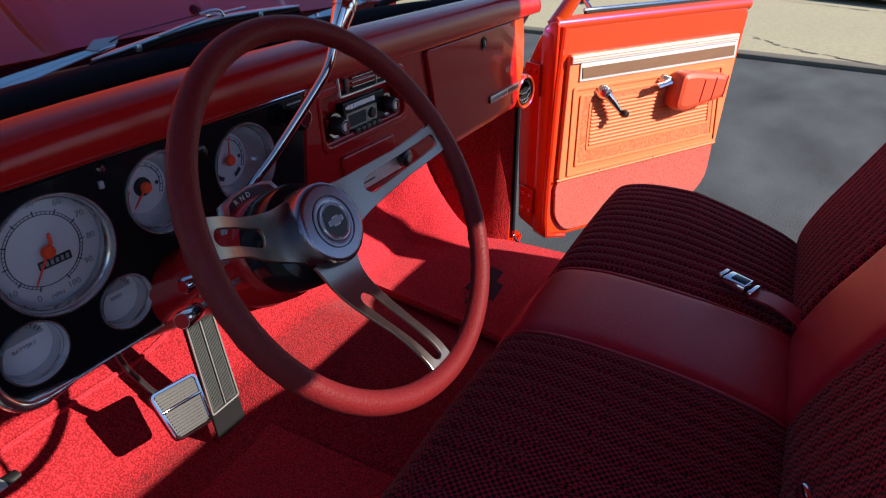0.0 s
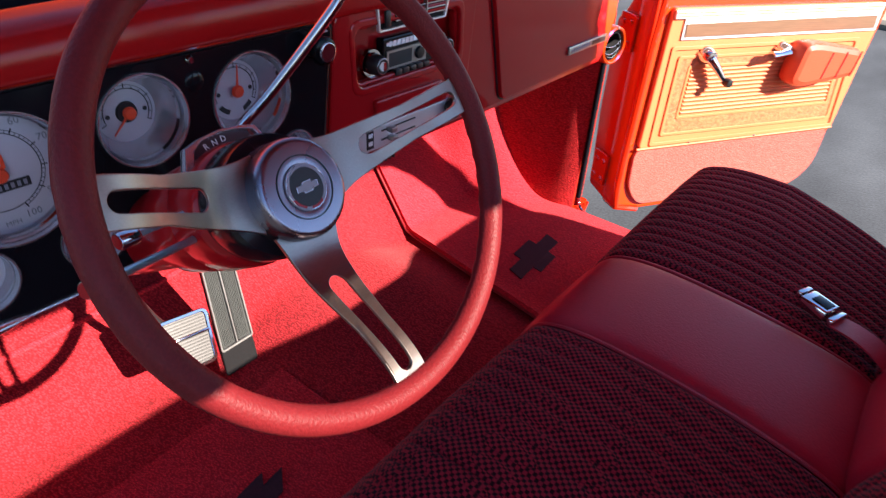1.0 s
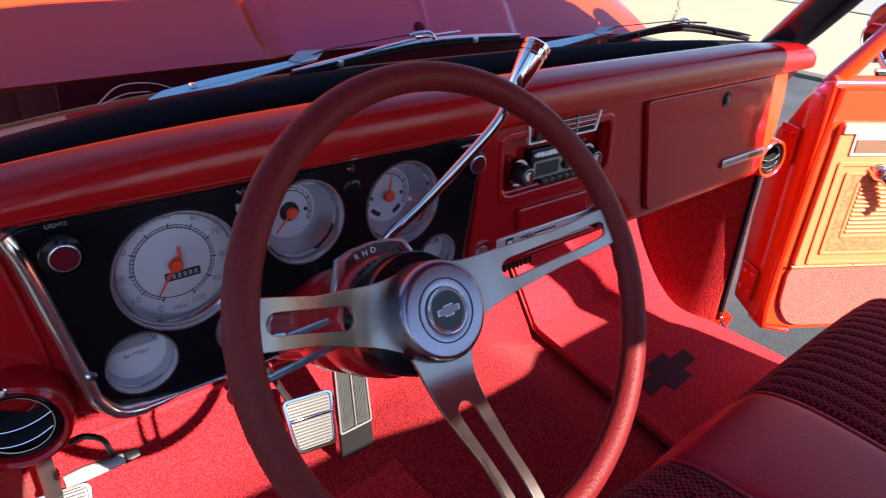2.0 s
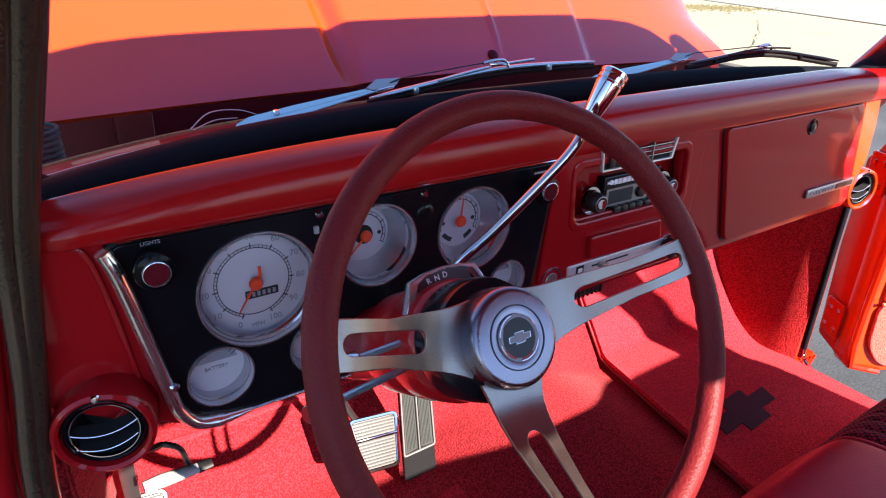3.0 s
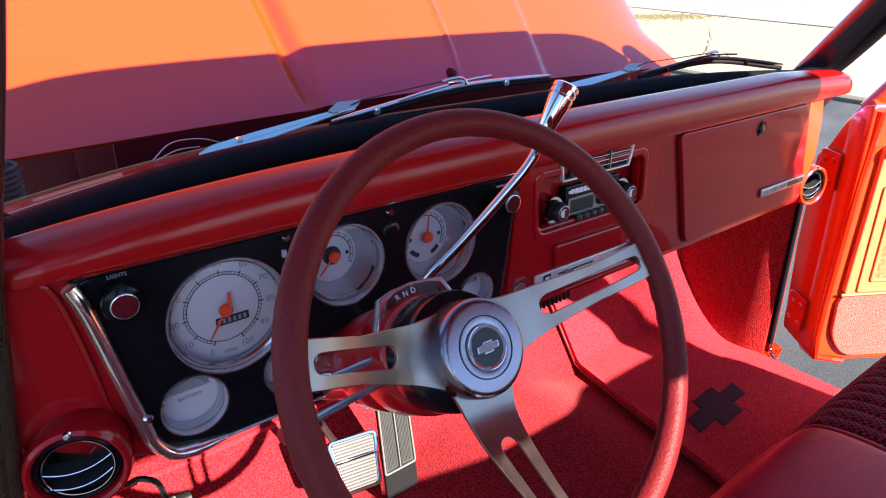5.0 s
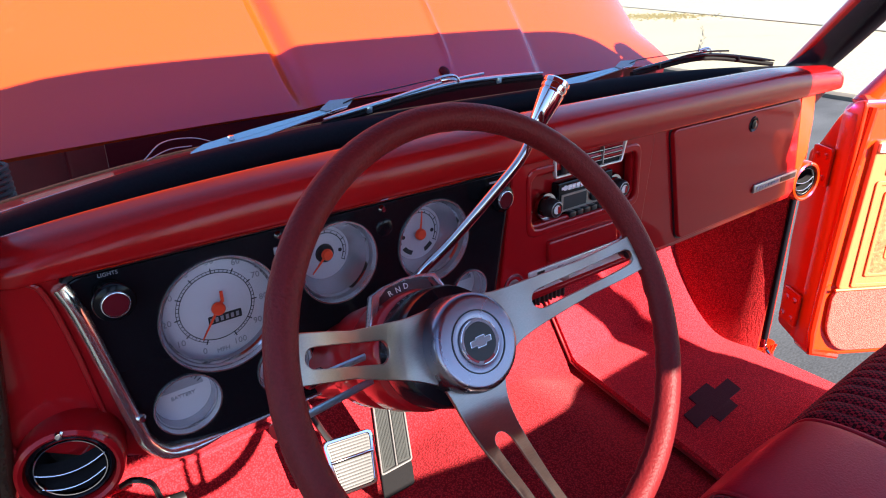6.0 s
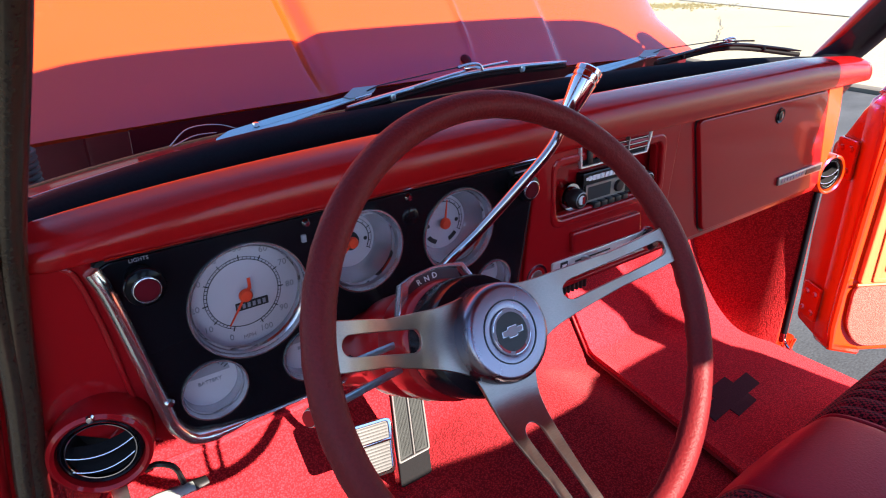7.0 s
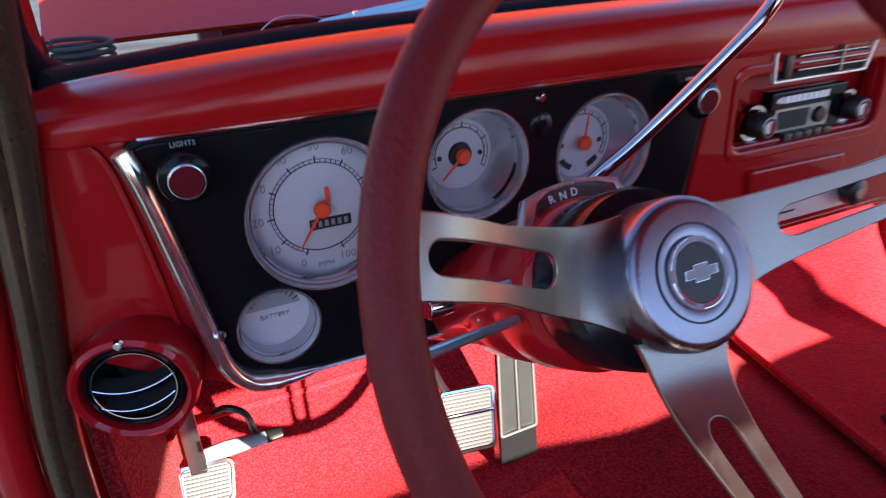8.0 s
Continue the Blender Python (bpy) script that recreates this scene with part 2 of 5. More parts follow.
def tube(points, radius, segs=12, caps=True, flat=1.0):
    """A round bar along points; radius is one number or one for each point."""
    bm = bmesh.new()
    pts = [Vector(p) for p in points]
    rad = radius if hasattr(radius, "__len__") else [radius] * len(pts)
    rings, last = [], None
    for i, p in enumerate(pts):
        d = (pts[min(i + 1, len(pts) - 1)] - pts[max(i - 1, 0)]).normalized()
        if last is None:
            side = d.cross(Vector((0, 0, 1)))
            if side.length < 1e-3:
                side = d.cross(Vector((1, 0, 0)))
        else:
            side = last - d * last.dot(d)
        side.normalize()
        last = side
        up = side.cross(d)
        rings.append([bm.verts.new(p + rad[i] * (math.cos(a) * side + flat * math.sin(a) * up)) for a in (2 * math.pi * k / segs for k in range(segs))])
    for a, b in zip(rings, rings[1:]):
        for k in range(segs):
            bm.faces.new((a[k], a[(k + 1) % segs], b[(k + 1) % segs], b[k]))
    if caps:
        bm.faces.new(rings[0][::-1])
        bm.faces.new(rings[-1])
    return bm


def smooth_path(points, n=8):
    """A Catmull-Rom curve through points."""
    p = [Vector(v) for v in points]
    p = [2 * p[0] - p[1], *p, 2 * p[-1] - p[-2]]
    out = []
    for i in range(1, len(p) - 2):
        a, b, c, d = p[i - 1:i + 3]
        for k in range(n):
            t = k / n
            out.append(0.5 * ((2 * b) + (c - a) * t + (2 * a - 5 * b + 4 * c - d) * t * t + (3 * b - a - 3 * c + d) * t ** 3))
    return out + [p[-2]]


def lathe(profile, m, segs=40, close=False):
    """Turns (radius, height) pairs about z, then moves by m."""
    bm = bmesh.new()
    rings = []
    for r, h in profile:
        rings.append([bm.verts.new((r * math.cos(a), r * math.sin(a), h)) for a in (2 * math.pi * k / segs for k in range(segs))] if r > 1e-6 else [bm.verts.new((0, 0, h))])
    pairs = list(zip(rings, rings[1:])) + ([(rings[-1], rings[0])] if close else [])
    for a, b in pairs:
        for k in range(segs):
            j = (k + 1) % segs
            q = [a[k % len(a)], a[j % len(a)], b[j % len(b)], b[k % len(b)]]
            q = [v for i, v in enumerate(q) if v not in q[:i]]
            if len(q) > 2:
                bm.faces.new(q)
    bm.transform(m)
    return bm


def along_x(profile, x0, x1, cap=True, steps=1):
    """A closed (y, z) profile drawn out along x."""
    bm = bmesh.new()
    rings = [[bm.verts.new((x0 + (x1 - x0) * s / steps, y, z)) for y, z in profile] for s in range(steps + 1)]
    n = len(profile)
    for a, b in zip(rings, rings[1:]):
        for k in range(n):
            bm.faces.new((a[k], a[(k + 1) % n], b[(k + 1) % n], b[k]))
    if cap:
        bm.faces.new(rings[0])
        bm.faces.new(rings[-1][::-1])
    return bm


def plate(loops, depth, m, bevel=0.0):
    """A flat plate with holes: closed (x, y) loops, thickness along z (0 at the back), then moved by m."""
    cu = bpy.data.curves.new("outline", "CURVE")
    cu.dimensions, cu.fill_mode = "2D", "BOTH"
    cu.extrude, cu.bevel_depth, cu.bevel_resolution = max(0.0, depth / 2 - bevel), bevel, 1
    cu.offset = -bevel
    for loop in loops:
        s = cu.splines.new("POLY")
        s.points.add(len(loop) - 1)
        for p, (x, y) in zip(s.points, loop):
            p.co = (x, y, 0, 1)
        s.use_cyclic_u = True
    ob = bpy.data.objects.new("outline", cu)
    me = bpy.data.meshes.new_from_object(ob)
    bpy.data.objects.remove(ob)
    me.transform(m @ Matrix.Translation((0, 0, depth / 2)))
    me.materials.clear()
    return me


def lettering(text, size, m, depth=0.0004):
    cu = bpy.data.curves.new("text", "FONT")
    cu.body, cu.size, cu.extrude, cu.align_x, cu.align_y = text, size, depth, "CENTER", "CENTER"
    cu.resolution_u = 2
    ob = bpy.data.objects.new("text", cu)
    me = bpy.data.meshes.new_from_object(ob)
    bpy.data.objects.remove(ob)
    me.transform(m)
    me.materials.clear()
    return me


def circle(cx, cy, r, n=48, a0=0, a1=360):
    return [(cx + r * math.cos(radians(a0 + (a1 - a0) * k / n)), cy + r * math.sin(radians(a0 + (a1 - a0) * k / n))) for k in range(n)]


def rounded(points, r, n=5):
    """A polygon with its corners rounded."""
    out, k = [], len(points)
    for i in range(k):
        p, a, b = Vector(points[i]), Vector(points[i - 1]), Vector(points[(i + 1) % k])
        ra = min(r, 0.45 * (a - p).length, 0.45 * (b - p).length)
        s, e = p + (a - p).normalized() * ra, p + (b - p).normalized() * ra
        for j in range(n + 1):
            t = j / n
            out.append(tuple((1 - t) ** 2 * s + 2 * t * (1 - t) * p + t * t * e))
    return out


def sheet(fn, nu, nv, thick=0.0):
    """A grid of fn(u, v), u and v from 0 to 1, with a second skin below it where it has thickness."""
    bm = bmesh.new()
    g = [[bm.verts.new(fn(i / nu, j / nv)) for j in range(nv + 1)] for i in range(nu + 1)]
    for i in range(nu):
        for j in range(nv):
            bm.faces.new((g[i][j], g[i + 1][j], g[i + 1][j + 1], g[i][j + 1]))
    if thick:
        bmesh.ops.recalc_face_normals(bm, faces=bm.faces[:])
        bmesh.ops.solidify(bm, geom=bm.faces[:], thickness=thick)
    return bm


def facing(x, y, z, tilt=0.0):
    """Local x to the right, local y up, local z towards the driver."""
    return pose(x, y, z, 90 + tilt, 0, 0)


CX = 0.07  # middle of the truck

# ---- outside ----
ground = solid("ground", sheet(lambda u, v: (-400 + 800 * u, -400 + 800 * v, 0), 8, 8), ASPHALT, "dark worn asphalt yard with patches and stains", "ground", "structure", smooth=0)
# the concrete lot starts on a slanting line to the right of the truck
EDGE = Vector((7.3, 0.0, 0)), Vector((0.25, 0.968, 0)).normalized()
OUT = Vector((EDGE[1].y, -EDGE[1].x, 0))


def lot(s, w, z):
    p = EDGE[0] + EDGE[1] * s + OUT * w
    return Vector((p.x, p.y, z))


def strip(s0, s1, w0, w1, z0, z1, ns=2, nw=2):
    return sheet(lambda u, v: lot(s0 + (s1 - s0) * u, w0 + (w1 - w0) * v, z0 + (z1 - z0) * v), ns, nw)


# the gutter's shadow is put in as a dark colour along its edge
solid("concrete_gutter", box((0, 0, 0), (200, 0.28, 0.06), 0.01, Matrix.Translation(lot(20, 0.3, 0.02)) @ Matrix.Rotation(math.atan2(EDGE[1].y, EDGE[1].x), 4, "Z")), CRACK, "concrete gutter edge between asphalt and lot, shadow put into its colour", "gutter", "structure")
def lot_z(x, y):
    """The lot rises a little from the yard and then runs level to the street."""
    w = (Vector((x, y, 0)) - EDGE[0]).dot(OUT)
    return min(0.30, 0.05 + 0.04 * (w - 0.42))


solid("concrete_lot", join(strip(-80, 160, 0.42, 6.67, 0.05, 0.30), strip(-80, 160, 6.67, 90, 0.30, 0.30)), CONCRETE, "sunlit pale concrete lot with hairline cracks", "pavement", "structure", smooth=0)
# the street runs at a slant to the lot's edge
KERB, ALONG = Vector((16.37, 5.95, 0)), Vector((0.549, 0.836, 0))
ACROSS = Vector((0.836, -0.549, 0))


def street(s0, s1, w0, w1, z):
    return sheet(lambda u, v: KERB + ALONG * (s0 + (s1 - s0) * u) + ACROSS * (w0 + (w1 - w0) * v) + Vector((0, 0, z)), 2, 2)


solid("road", street(-150, 250, 0, 60, 0.312), ROAD, "grey-green asphalt street beyond the lot", "road", "structure", smooth=0)
solid("road_joint", street(-150, 250, -0.04, 0.05, 0.318), CRACK, "dark tar joint along the street edge", "joint", "structure", smooth=0)
solid("road_line", street(-150, 250, 7.0, 7.2, 0.32), WHITE, "white painted line on the street", "road line", "structure", smooth=0)


def crack(points, width=0.03):
    bm = bmesh.new()
    rnd = random.Random(4)
    for a, b in zip(points, points[1:]):
        n = 6
        for k in range(n):
            p = [Vector(a).lerp(Vector(b), (k + j) / n) + Vector((rnd.uniform(-.05, .05), rnd.uniform(-.05, .05), 0)) for j in (0, 1.05)]
            d = (p[1] - p[0]).cross(Vector((0, 0, 1))).normalized() * width * rnd.uniform(.3, 1.2)
            bm.faces.new([bm.verts.new(v) for v in (p[0] - d, p[0] + d, p[1] + d, p[1] - d)])
    return bm


def lot_line(pts):
    return [(x, y, lot_z(x, y) + 0.005) for x, y in pts]


for pts in ([(16, 9.9), (13.6, 8.3), (11.1, 6.9), (9.5, 6.4)], [(11.8, 6.9), (11.0, 6.3), (10.6, 5.2)], [(13.6, 8.3), (14.5, 6.9)]):
    solid("hairline_crack", crack(lot_line(pts), 0.014), CRACK, "hairline crack across the pale concrete lot", "crack", "structure", smooth=0)
for pts in ([(8.63, .14), (8.0, -.345), (7.28, -1.345)], [(11.98, -.03), (10.91, -1.57)]):
    solid("tar_line", crack(lot_line(pts), 0.02), CRACK, "thin dark tar line on the concrete lot", "tar line", "structure", smooth=0)
rg = random.Random(9)
dry = bmesh.new()
for k in range(900):
    x, y = 19 + rg.gauss(0, 1.0), 13.5 + rg.gauss(0, .8)
    s = rg.uniform(.015, .06)
    c = [dry.verts.new((x + s * math.cos(a + rg.uniform(-.4, .4)), y + s * math.sin(a), lot_z(x, y) + .004)) for a in (0, 1.57, 3.14, 4.71)]
    t_ = dry.verts.new((x, y, lot_z(x, y) + s * .8))
    for j in range(4):
        dry.faces.new((c[j], c[(j + 1) % 4], t_))
solid("dry_gravel", dry, LEAF, "scattered dry gravel and grass at the street edge", "gravel", "stuff", smooth=0)

# ---- cab shell ----
FLOOR = 0.56


def floor_height(x, y):
    z = FLOOR
    if y > 0.55:                                   # toe board
        z += (min(y, 0.78) - 0.55) * 1.0 + max(0, y - 0.78) * 1.2
    right = min(1.0, max(0.0, (0.36 - x) / 0.20))  # gearbox hump
    left = min(1.0, max(0.0, (x + 0.24) / 0.24))
    rise = min(1.0, max(0.0, (y + 0.15) / 0.55))
    z += 0.058 * right * right * (3 - 2 * right) * left * left * (3 - 2 * left) * rise
    side = min(1.0, max(0.0, (x - 0.62) / 0.16))   # carpet swept up against the passenger's kick panel
    z += min(0.32, 5.2 * max(0.0, y - 0.36) ** 2) * side * side * (3 - 2 * side)
    z += 0.004 * noise.noise(Vector((x * 5, y * 5, 0)))
    return z


solid("carpet_floor", sheet(lambda u, v: (lambda x, y: (x, y, floor_height(x, y)))(-0.74 + (1.505 + 0.055 * min(1.0, max(0.0, v - 0.60) / 0.03)) * u, -0.86 + 1.80 * v), 78, 90, 0.012), CARPET, "bright red loop-pile carpet over floor and toe board", "floor", "structure")
# red painted metal with deep shade put into its colour
SHADE_RED = material("shade_darkened_red", (0.07, 0.004, 0.008), 0.5, vary=0.4, scale=10, spec=0.2)
solid("firewall", box((CX, 0.955, 0.87), (1.62, 0.03, 0.49), 0.004), SHADE_RED, "firewall behind the dashboard in shade-darkened red", "wall", "structure")
# carpet seam across the toe board
solid("carpet_seam", tube([(-0.72 + 0.58 * k / 24, 0.666, floor_height(-0.72 + 0.58 * k / 24, 0.666) + 0.004) for k in range(25)], 0.0052, 8), MAT, "raised red cord across the toe board carpet", "seam", "structure")


def rocker(side):
    x, w = (CX + 0.692, 0.05) if side > 0 else (CX - 0.80, 0.09)
    return box((x, -0.28, 0.492), (w, 1.16, 0.12), 0.012)


solid("door_sill_right", rocker(1), PAINT, "red painted door sill", "sill", "structure")
solid("door_sill_left", rocker(-1), PAINT, "red painted door sill", "sill", "structure")
for side, nm in ((1, "right"), (-1, "left")):
    x = CX + side * 0.775
    # sill plate along the carpet edge
    solid("sill_plate_" + nm, box((0.771 if side > 0 else x + 0.02, -0.36 if side > 0 else -0.27, 0.566), (0.012 if side > 0 else 0.020, 1.00 if side > 0 else 1.12, 0.012), 0.004), CHROME, "polished metal sill plate", "sill plate", "structure")
    # hinge pillar with the kick panel
    solid("hinge_pillar_" + nm, box((0.838, 0.54, 0.80), (0.076, 0.47, 0.60), 0.012) if side > 0 else box((CX - 0.86, 0.44, 0.87), (0.12, 0.28, 0.76), 0.015), JAMB if side > 0 else DASH, "red painted door hinge pillar", "pillar", "structure")
    solid("kick_panel_" + nm, sheet(lambda u, v: (CX + side * ((0.725 if side > 0 else 0.785) - 0.055 * u - 0.02 * (1 - v) ** 4 + 0.010 * max(0, 1 - u / 0.07) ** 2), 0.298 + 0.64 * u, 0.555 + 0.51 * v), 40, 16, 0.008), KICK, "smooth deep red moulded kick panel", "kick panel", "structure")
    solid("kick_panel_binding_" + nm, tube([(CX + side * (0.736 if side > 0 else 0.796), 0.294, 0.58 + 0.47 * k / 12) for k in range(13)], 0.006, 8), CARPET, "red carpet binding on the kick panel edge", "binding", "structure")
    # windscreen pillar, raked back, with its shaded inner face
    a, b = Vector((CX + side * 0.80, 0.40, 1.22)), Vector((CX + side * 0.73, -0.02, 1.72))
    solid("windscreen_pillar_" + nm, tube([a, a.lerp(b, .1), a.lerp(b, .5) + Vector((side * .012, 0, 0.012)), b], [0.026, 0.034, 0.036, 0.038], 12, flat=0.7), DASH, "red painted windscreen pillar", "pillar", "structure")
    solid("rear_pillar_" + nm, join(box((CX + side * 0.725, -0.80, 0.87), (0.12, 0.16, 0.70), 0.03), tube([(CX + side * 0.722, -0.82, 1.15), (CX + side * (0.715 if side > 0 else 0.735), -0.82, 1.45), (CX + side * (0.665 if side > 0 else 0.715), -0.82, 1.70)], [0.060, 0.060, 0.050], 12)), PAINT, "red painted rear cab pillar", "pillar", "structure")

# pressed foot of the hinge pillar, with its fanned folds
solid("door_jamb_foot", join(box((0.845, 0.325, 0.535), (0.09, 0.07, 0.07), 0.014), *[tube([(0.812 + 0.016 * k, 0.291, 0.520 + 0.004 * k), (0.818 + 0.020 * k, 0.288, 0.575 - 0.004 * k)], 0.0028, 6) for k in range(4)]), JAMB, "glossy red painted foot of the door jamb", "jamb", "structure")
solid("door_jamb_right", join(box((0.930, 0.55, 0.80), (0.13, 0.30, 0.60), 0.02), tube([(0.885, 0.398, 0.53), (0.885, 0.398, 1.08)], 0.006, 8)), JAMB, "glossy red painted door jamb behind the hinges", "jamb", "structure")
solid("sill_trim_right", tube(smooth_path([(0.800, 0.286, 0.612), (0.803, 0.284, 0.588), (0.797, 0.268, 0.575), (0.783, 0.235, 0.572), (0.770, 0.200, 0.571), (0.765, 0.150, 0.571)], 5), 0.0042, 8), CHROME, "pale metal trim along the carpet edge", "trim", "structure")

# chassis and wheels carry the cab
TYRE = material("black_tyre_rubber", (0.02, 0.02, 0.021), 0.75, vary=0.2, scale=8, grain=0.1)
chassis = thing("truck_chassis", (CX, 0.2, 0.40), "black steel ladder chassis under the cab", "chassis", "", "structure")
for side in (1, -1):
    part("frame_rail", box((CX + side * 0.42, 0.2, 0.43), (0.07, 3.6, 0.13), 0.01), BLACK, chassis)
for y in (-1.4, -0.2, 0.9, 1.8):
    part("cross_member", box((CX, y, 0.43), (0.80, 0.09, 0.10), 0.01), BLACK, chassis)
for side in (1, -1):
    for y in (-1.45, 1.45):
        axle = pose(CX + side * 0.70, y, 0.36, 0, 90, 0)
        w_ = part("wheel", lathe([(.05, -.06), (.19, -.06), (.20, -.09), (.20, .09), (.19, .05), (.05, .03)], axle, 32), ALU, chassis, "dull metal wheel rim")
        part("tyre", lathe([(.20, -.10), (.30, -.115), (.35, -.10), (.36, -.06), (.36, .06), (.35, .10), (.30, .115), (.20, .10)], axle, 40, close=True), TYRE, w_, "black rubber tyre")

bed = thing("cargo_bed", (CX, -1.95, 0.45), "red painted pickup cargo bed behind the cab", "cargo bed", "", "structure")
for side in (1, -1):
    part("bed_side", join(box((CX + side * 0.93, -1.95, 0.80), (0.06, 1.96, 0.56), 0.03), box((CX + side * 0.90, -1.95, 1.085), (0.10, 1.98, 0.03), 0.012)), PAINT, bed)
part("bed_front", box((CX, -0.99, 0.86), (1.76, 0.03, 0.40), 0.008), PAINT, bed)
part("bed_floor", box((CX, -1.95, 0.755), (1.78, 1.90, 0.03), 0.006), BLACK, bed)
part("tailgate", box((CX, -2.91, 0.84), (1.76, 0.04, 0.50), 0.015), PAINT, bed)
part("bed_brace", box((CX, -1.95, 0.615), (0.90, 1.60, 0.26), 0.01), BLACK, bed)

solid("pillar_foot_right", tube(smooth_path([(0.815, 0.35, 1.235), (0.803, 0.352, 1.16), (0.795, 0.355, 1.05)], 4), 0.022, 10, flat=0.7), DASH, "shaded red foot of the windscreen pillar", "pillar", "structure")

# roof, rear wall with its window opening
ROOF_F, ROOF_Z = 0.10, 1.765


def roof_point(u, v):
    x, y = CX - 0.73 + 1.42 * u, -0.88 + (ROOF_F + 0.88) * v
    e = abs(2 * u - 1)
    f = ROOF_Z - 0.07 * e ** (5 + 5 * v) - 0.03 * abs(2 * v - 1) ** 4
    return (x, y + (0.05 * (-(e ** 9)) if v > 0.5 else 0) * (v - 0.5) * 2, f)


solid("roof", sheet(roof_point, 24, 20, 0.05), PAINT, "red painted cab roof", "roof", "structure")
def rear_window():
    """Wide rear window with an arched top and rounded lower corners."""
    top = [(CX + 0.67 - 1.34 * k / 30, 1.592 - 0.02 * (0.67 - 1.34 * k / 30) ** 2 - 0.16 * (max(0, abs(0.67 - 1.34 * k / 30) - 0.55) / 0.12) ** 2) for k in range(31)]
    return rounded([(CX - 0.67, 1.262), (CX + 0.67, 1.262)], .0) + top


solid("rear_wall", plate([rounded([(CX - .78, .52), (CX + .78, .52), (CX + .77, 1.17), (CX + .67, 1.72), (CX - .67, 1.72), (CX - .77, 1.17)], .03), rear_window()], 0.05, facing(0, -0.80, 0)), LINER, "red rear cab wall with window opening", "wall", "structure")

# ---- windscreen, its rubber and the cowl ----


def base_line(x, z=0.0):
    """Plan of the windscreen's foot, bowed forward."""
    return 0.485 - 0.165 * abs((x - CX) / 0.76) ** 3.2


xs = [CX - 0.76 + 1.52 * k / 40 for k in range(41)]
screen = solid("windscreen", sheet(lambda u, v: (lambda x: (CX + (x - CX) * (1 - 0.12 * v), base_line(x) - 0.02 - 0.36 * v, 1.265 + 0.47 * v))(CX - 0.76 + 1.52 * u), 40, 10), GLASS, "clear curved windscreen", "windscreen", "structure")
screen.visible_shadow = False
solid("windscreen_rubber", tube([(x, base_line(x) - 0.014, 1.253 + 0.006 * (1 - abs((x - CX) / .76) ** 4)) for x in xs], 0.027, 16, flat=0.85), GASKET, "thick black rubber windscreen gasket", "gasket", "structure")
for side, nm in ((1, "right"), (-1, "left")):
    solid("windscreen_side_rubber_" + nm, tube(smooth_path([(CX + side * 0.745, 0.345, 1.25), (CX + side * 0.775, 0.315, 1.285), (CX + side * 0.765, 0.24, 1.37), (CX + side * 0.71, -0.01, 1.66)], 6), 0.018 if side < 0 else 0.032, 12), GASKET, "black rubber gasket along the windscreen pillar", "gasket", "structure")


def cowl_point(u, v):
    x = CX - 0.78 + 1.56 * u
    y0 = base_line(x)
    return (x, y0 + 0.112 * v, 1.273 - 0.019 * v)


solid("cowl_panel", sheet(cowl_point, 40, 4, 0.02), DASH, "red painted cowl below the windscreen", "cowl", "structure")
solid("cowl_seam", tube([(x, base_line(x) + 0.014, 1.2722) for x in xs], 0.0008, 6), ALU, "thin pale sealant line along the cowl", "seam", "structure")
solid("cowl_edge", tube([(x, base_line(x) + 0.112, 1.254) for x in xs], 0.0045, 8, flat=0.6), material("weathered_tan_sealer", (0.22, 0.10, 0.03), 0.8, vary=0.4, scale=30, grain=0.3, grain_scale=200, bump=0.4), "weathered tan sealer along the cowl edge", "seam", "structure")
# gutter's red is darkened to stand for the shade under the hood
solid("cowl_gutter", sheet(lambda u, v: (CX - 0.80 + 1.6 * u, 0.50 + 0.45 * v, 1.12), 8, 4, 0.01), SHADE_RED, "drip channel behind the hood in shade-darkened red", "channel", "structure")
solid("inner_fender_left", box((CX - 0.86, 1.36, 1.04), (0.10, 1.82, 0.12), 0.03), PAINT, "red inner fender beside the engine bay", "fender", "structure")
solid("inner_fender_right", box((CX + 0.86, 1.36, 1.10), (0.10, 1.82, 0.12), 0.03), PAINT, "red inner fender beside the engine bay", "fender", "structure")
# unseen support, raised to keep the gap under the hood dark
solid("radiator_support", join(box((CX, 2.24, 0.74), (1.72, 0.05, 0.56), 0.015), box((CX, 2.20, 0.80), (1.00, 0.06, 0.64), 0.02)), SHADE_RED, "unseen radiator support across the engine bay in shade-darkened red", "support", "structure")
solid("engine_bay_floor", box((CX, 1.60, 0.58), (1.30, 1.24, 0.10), 0.03), SHADE_RED, "engine bay floor in shade-darkened red", "floor", "structure")

# ---- raised hood ----
SLOPE = 47.0


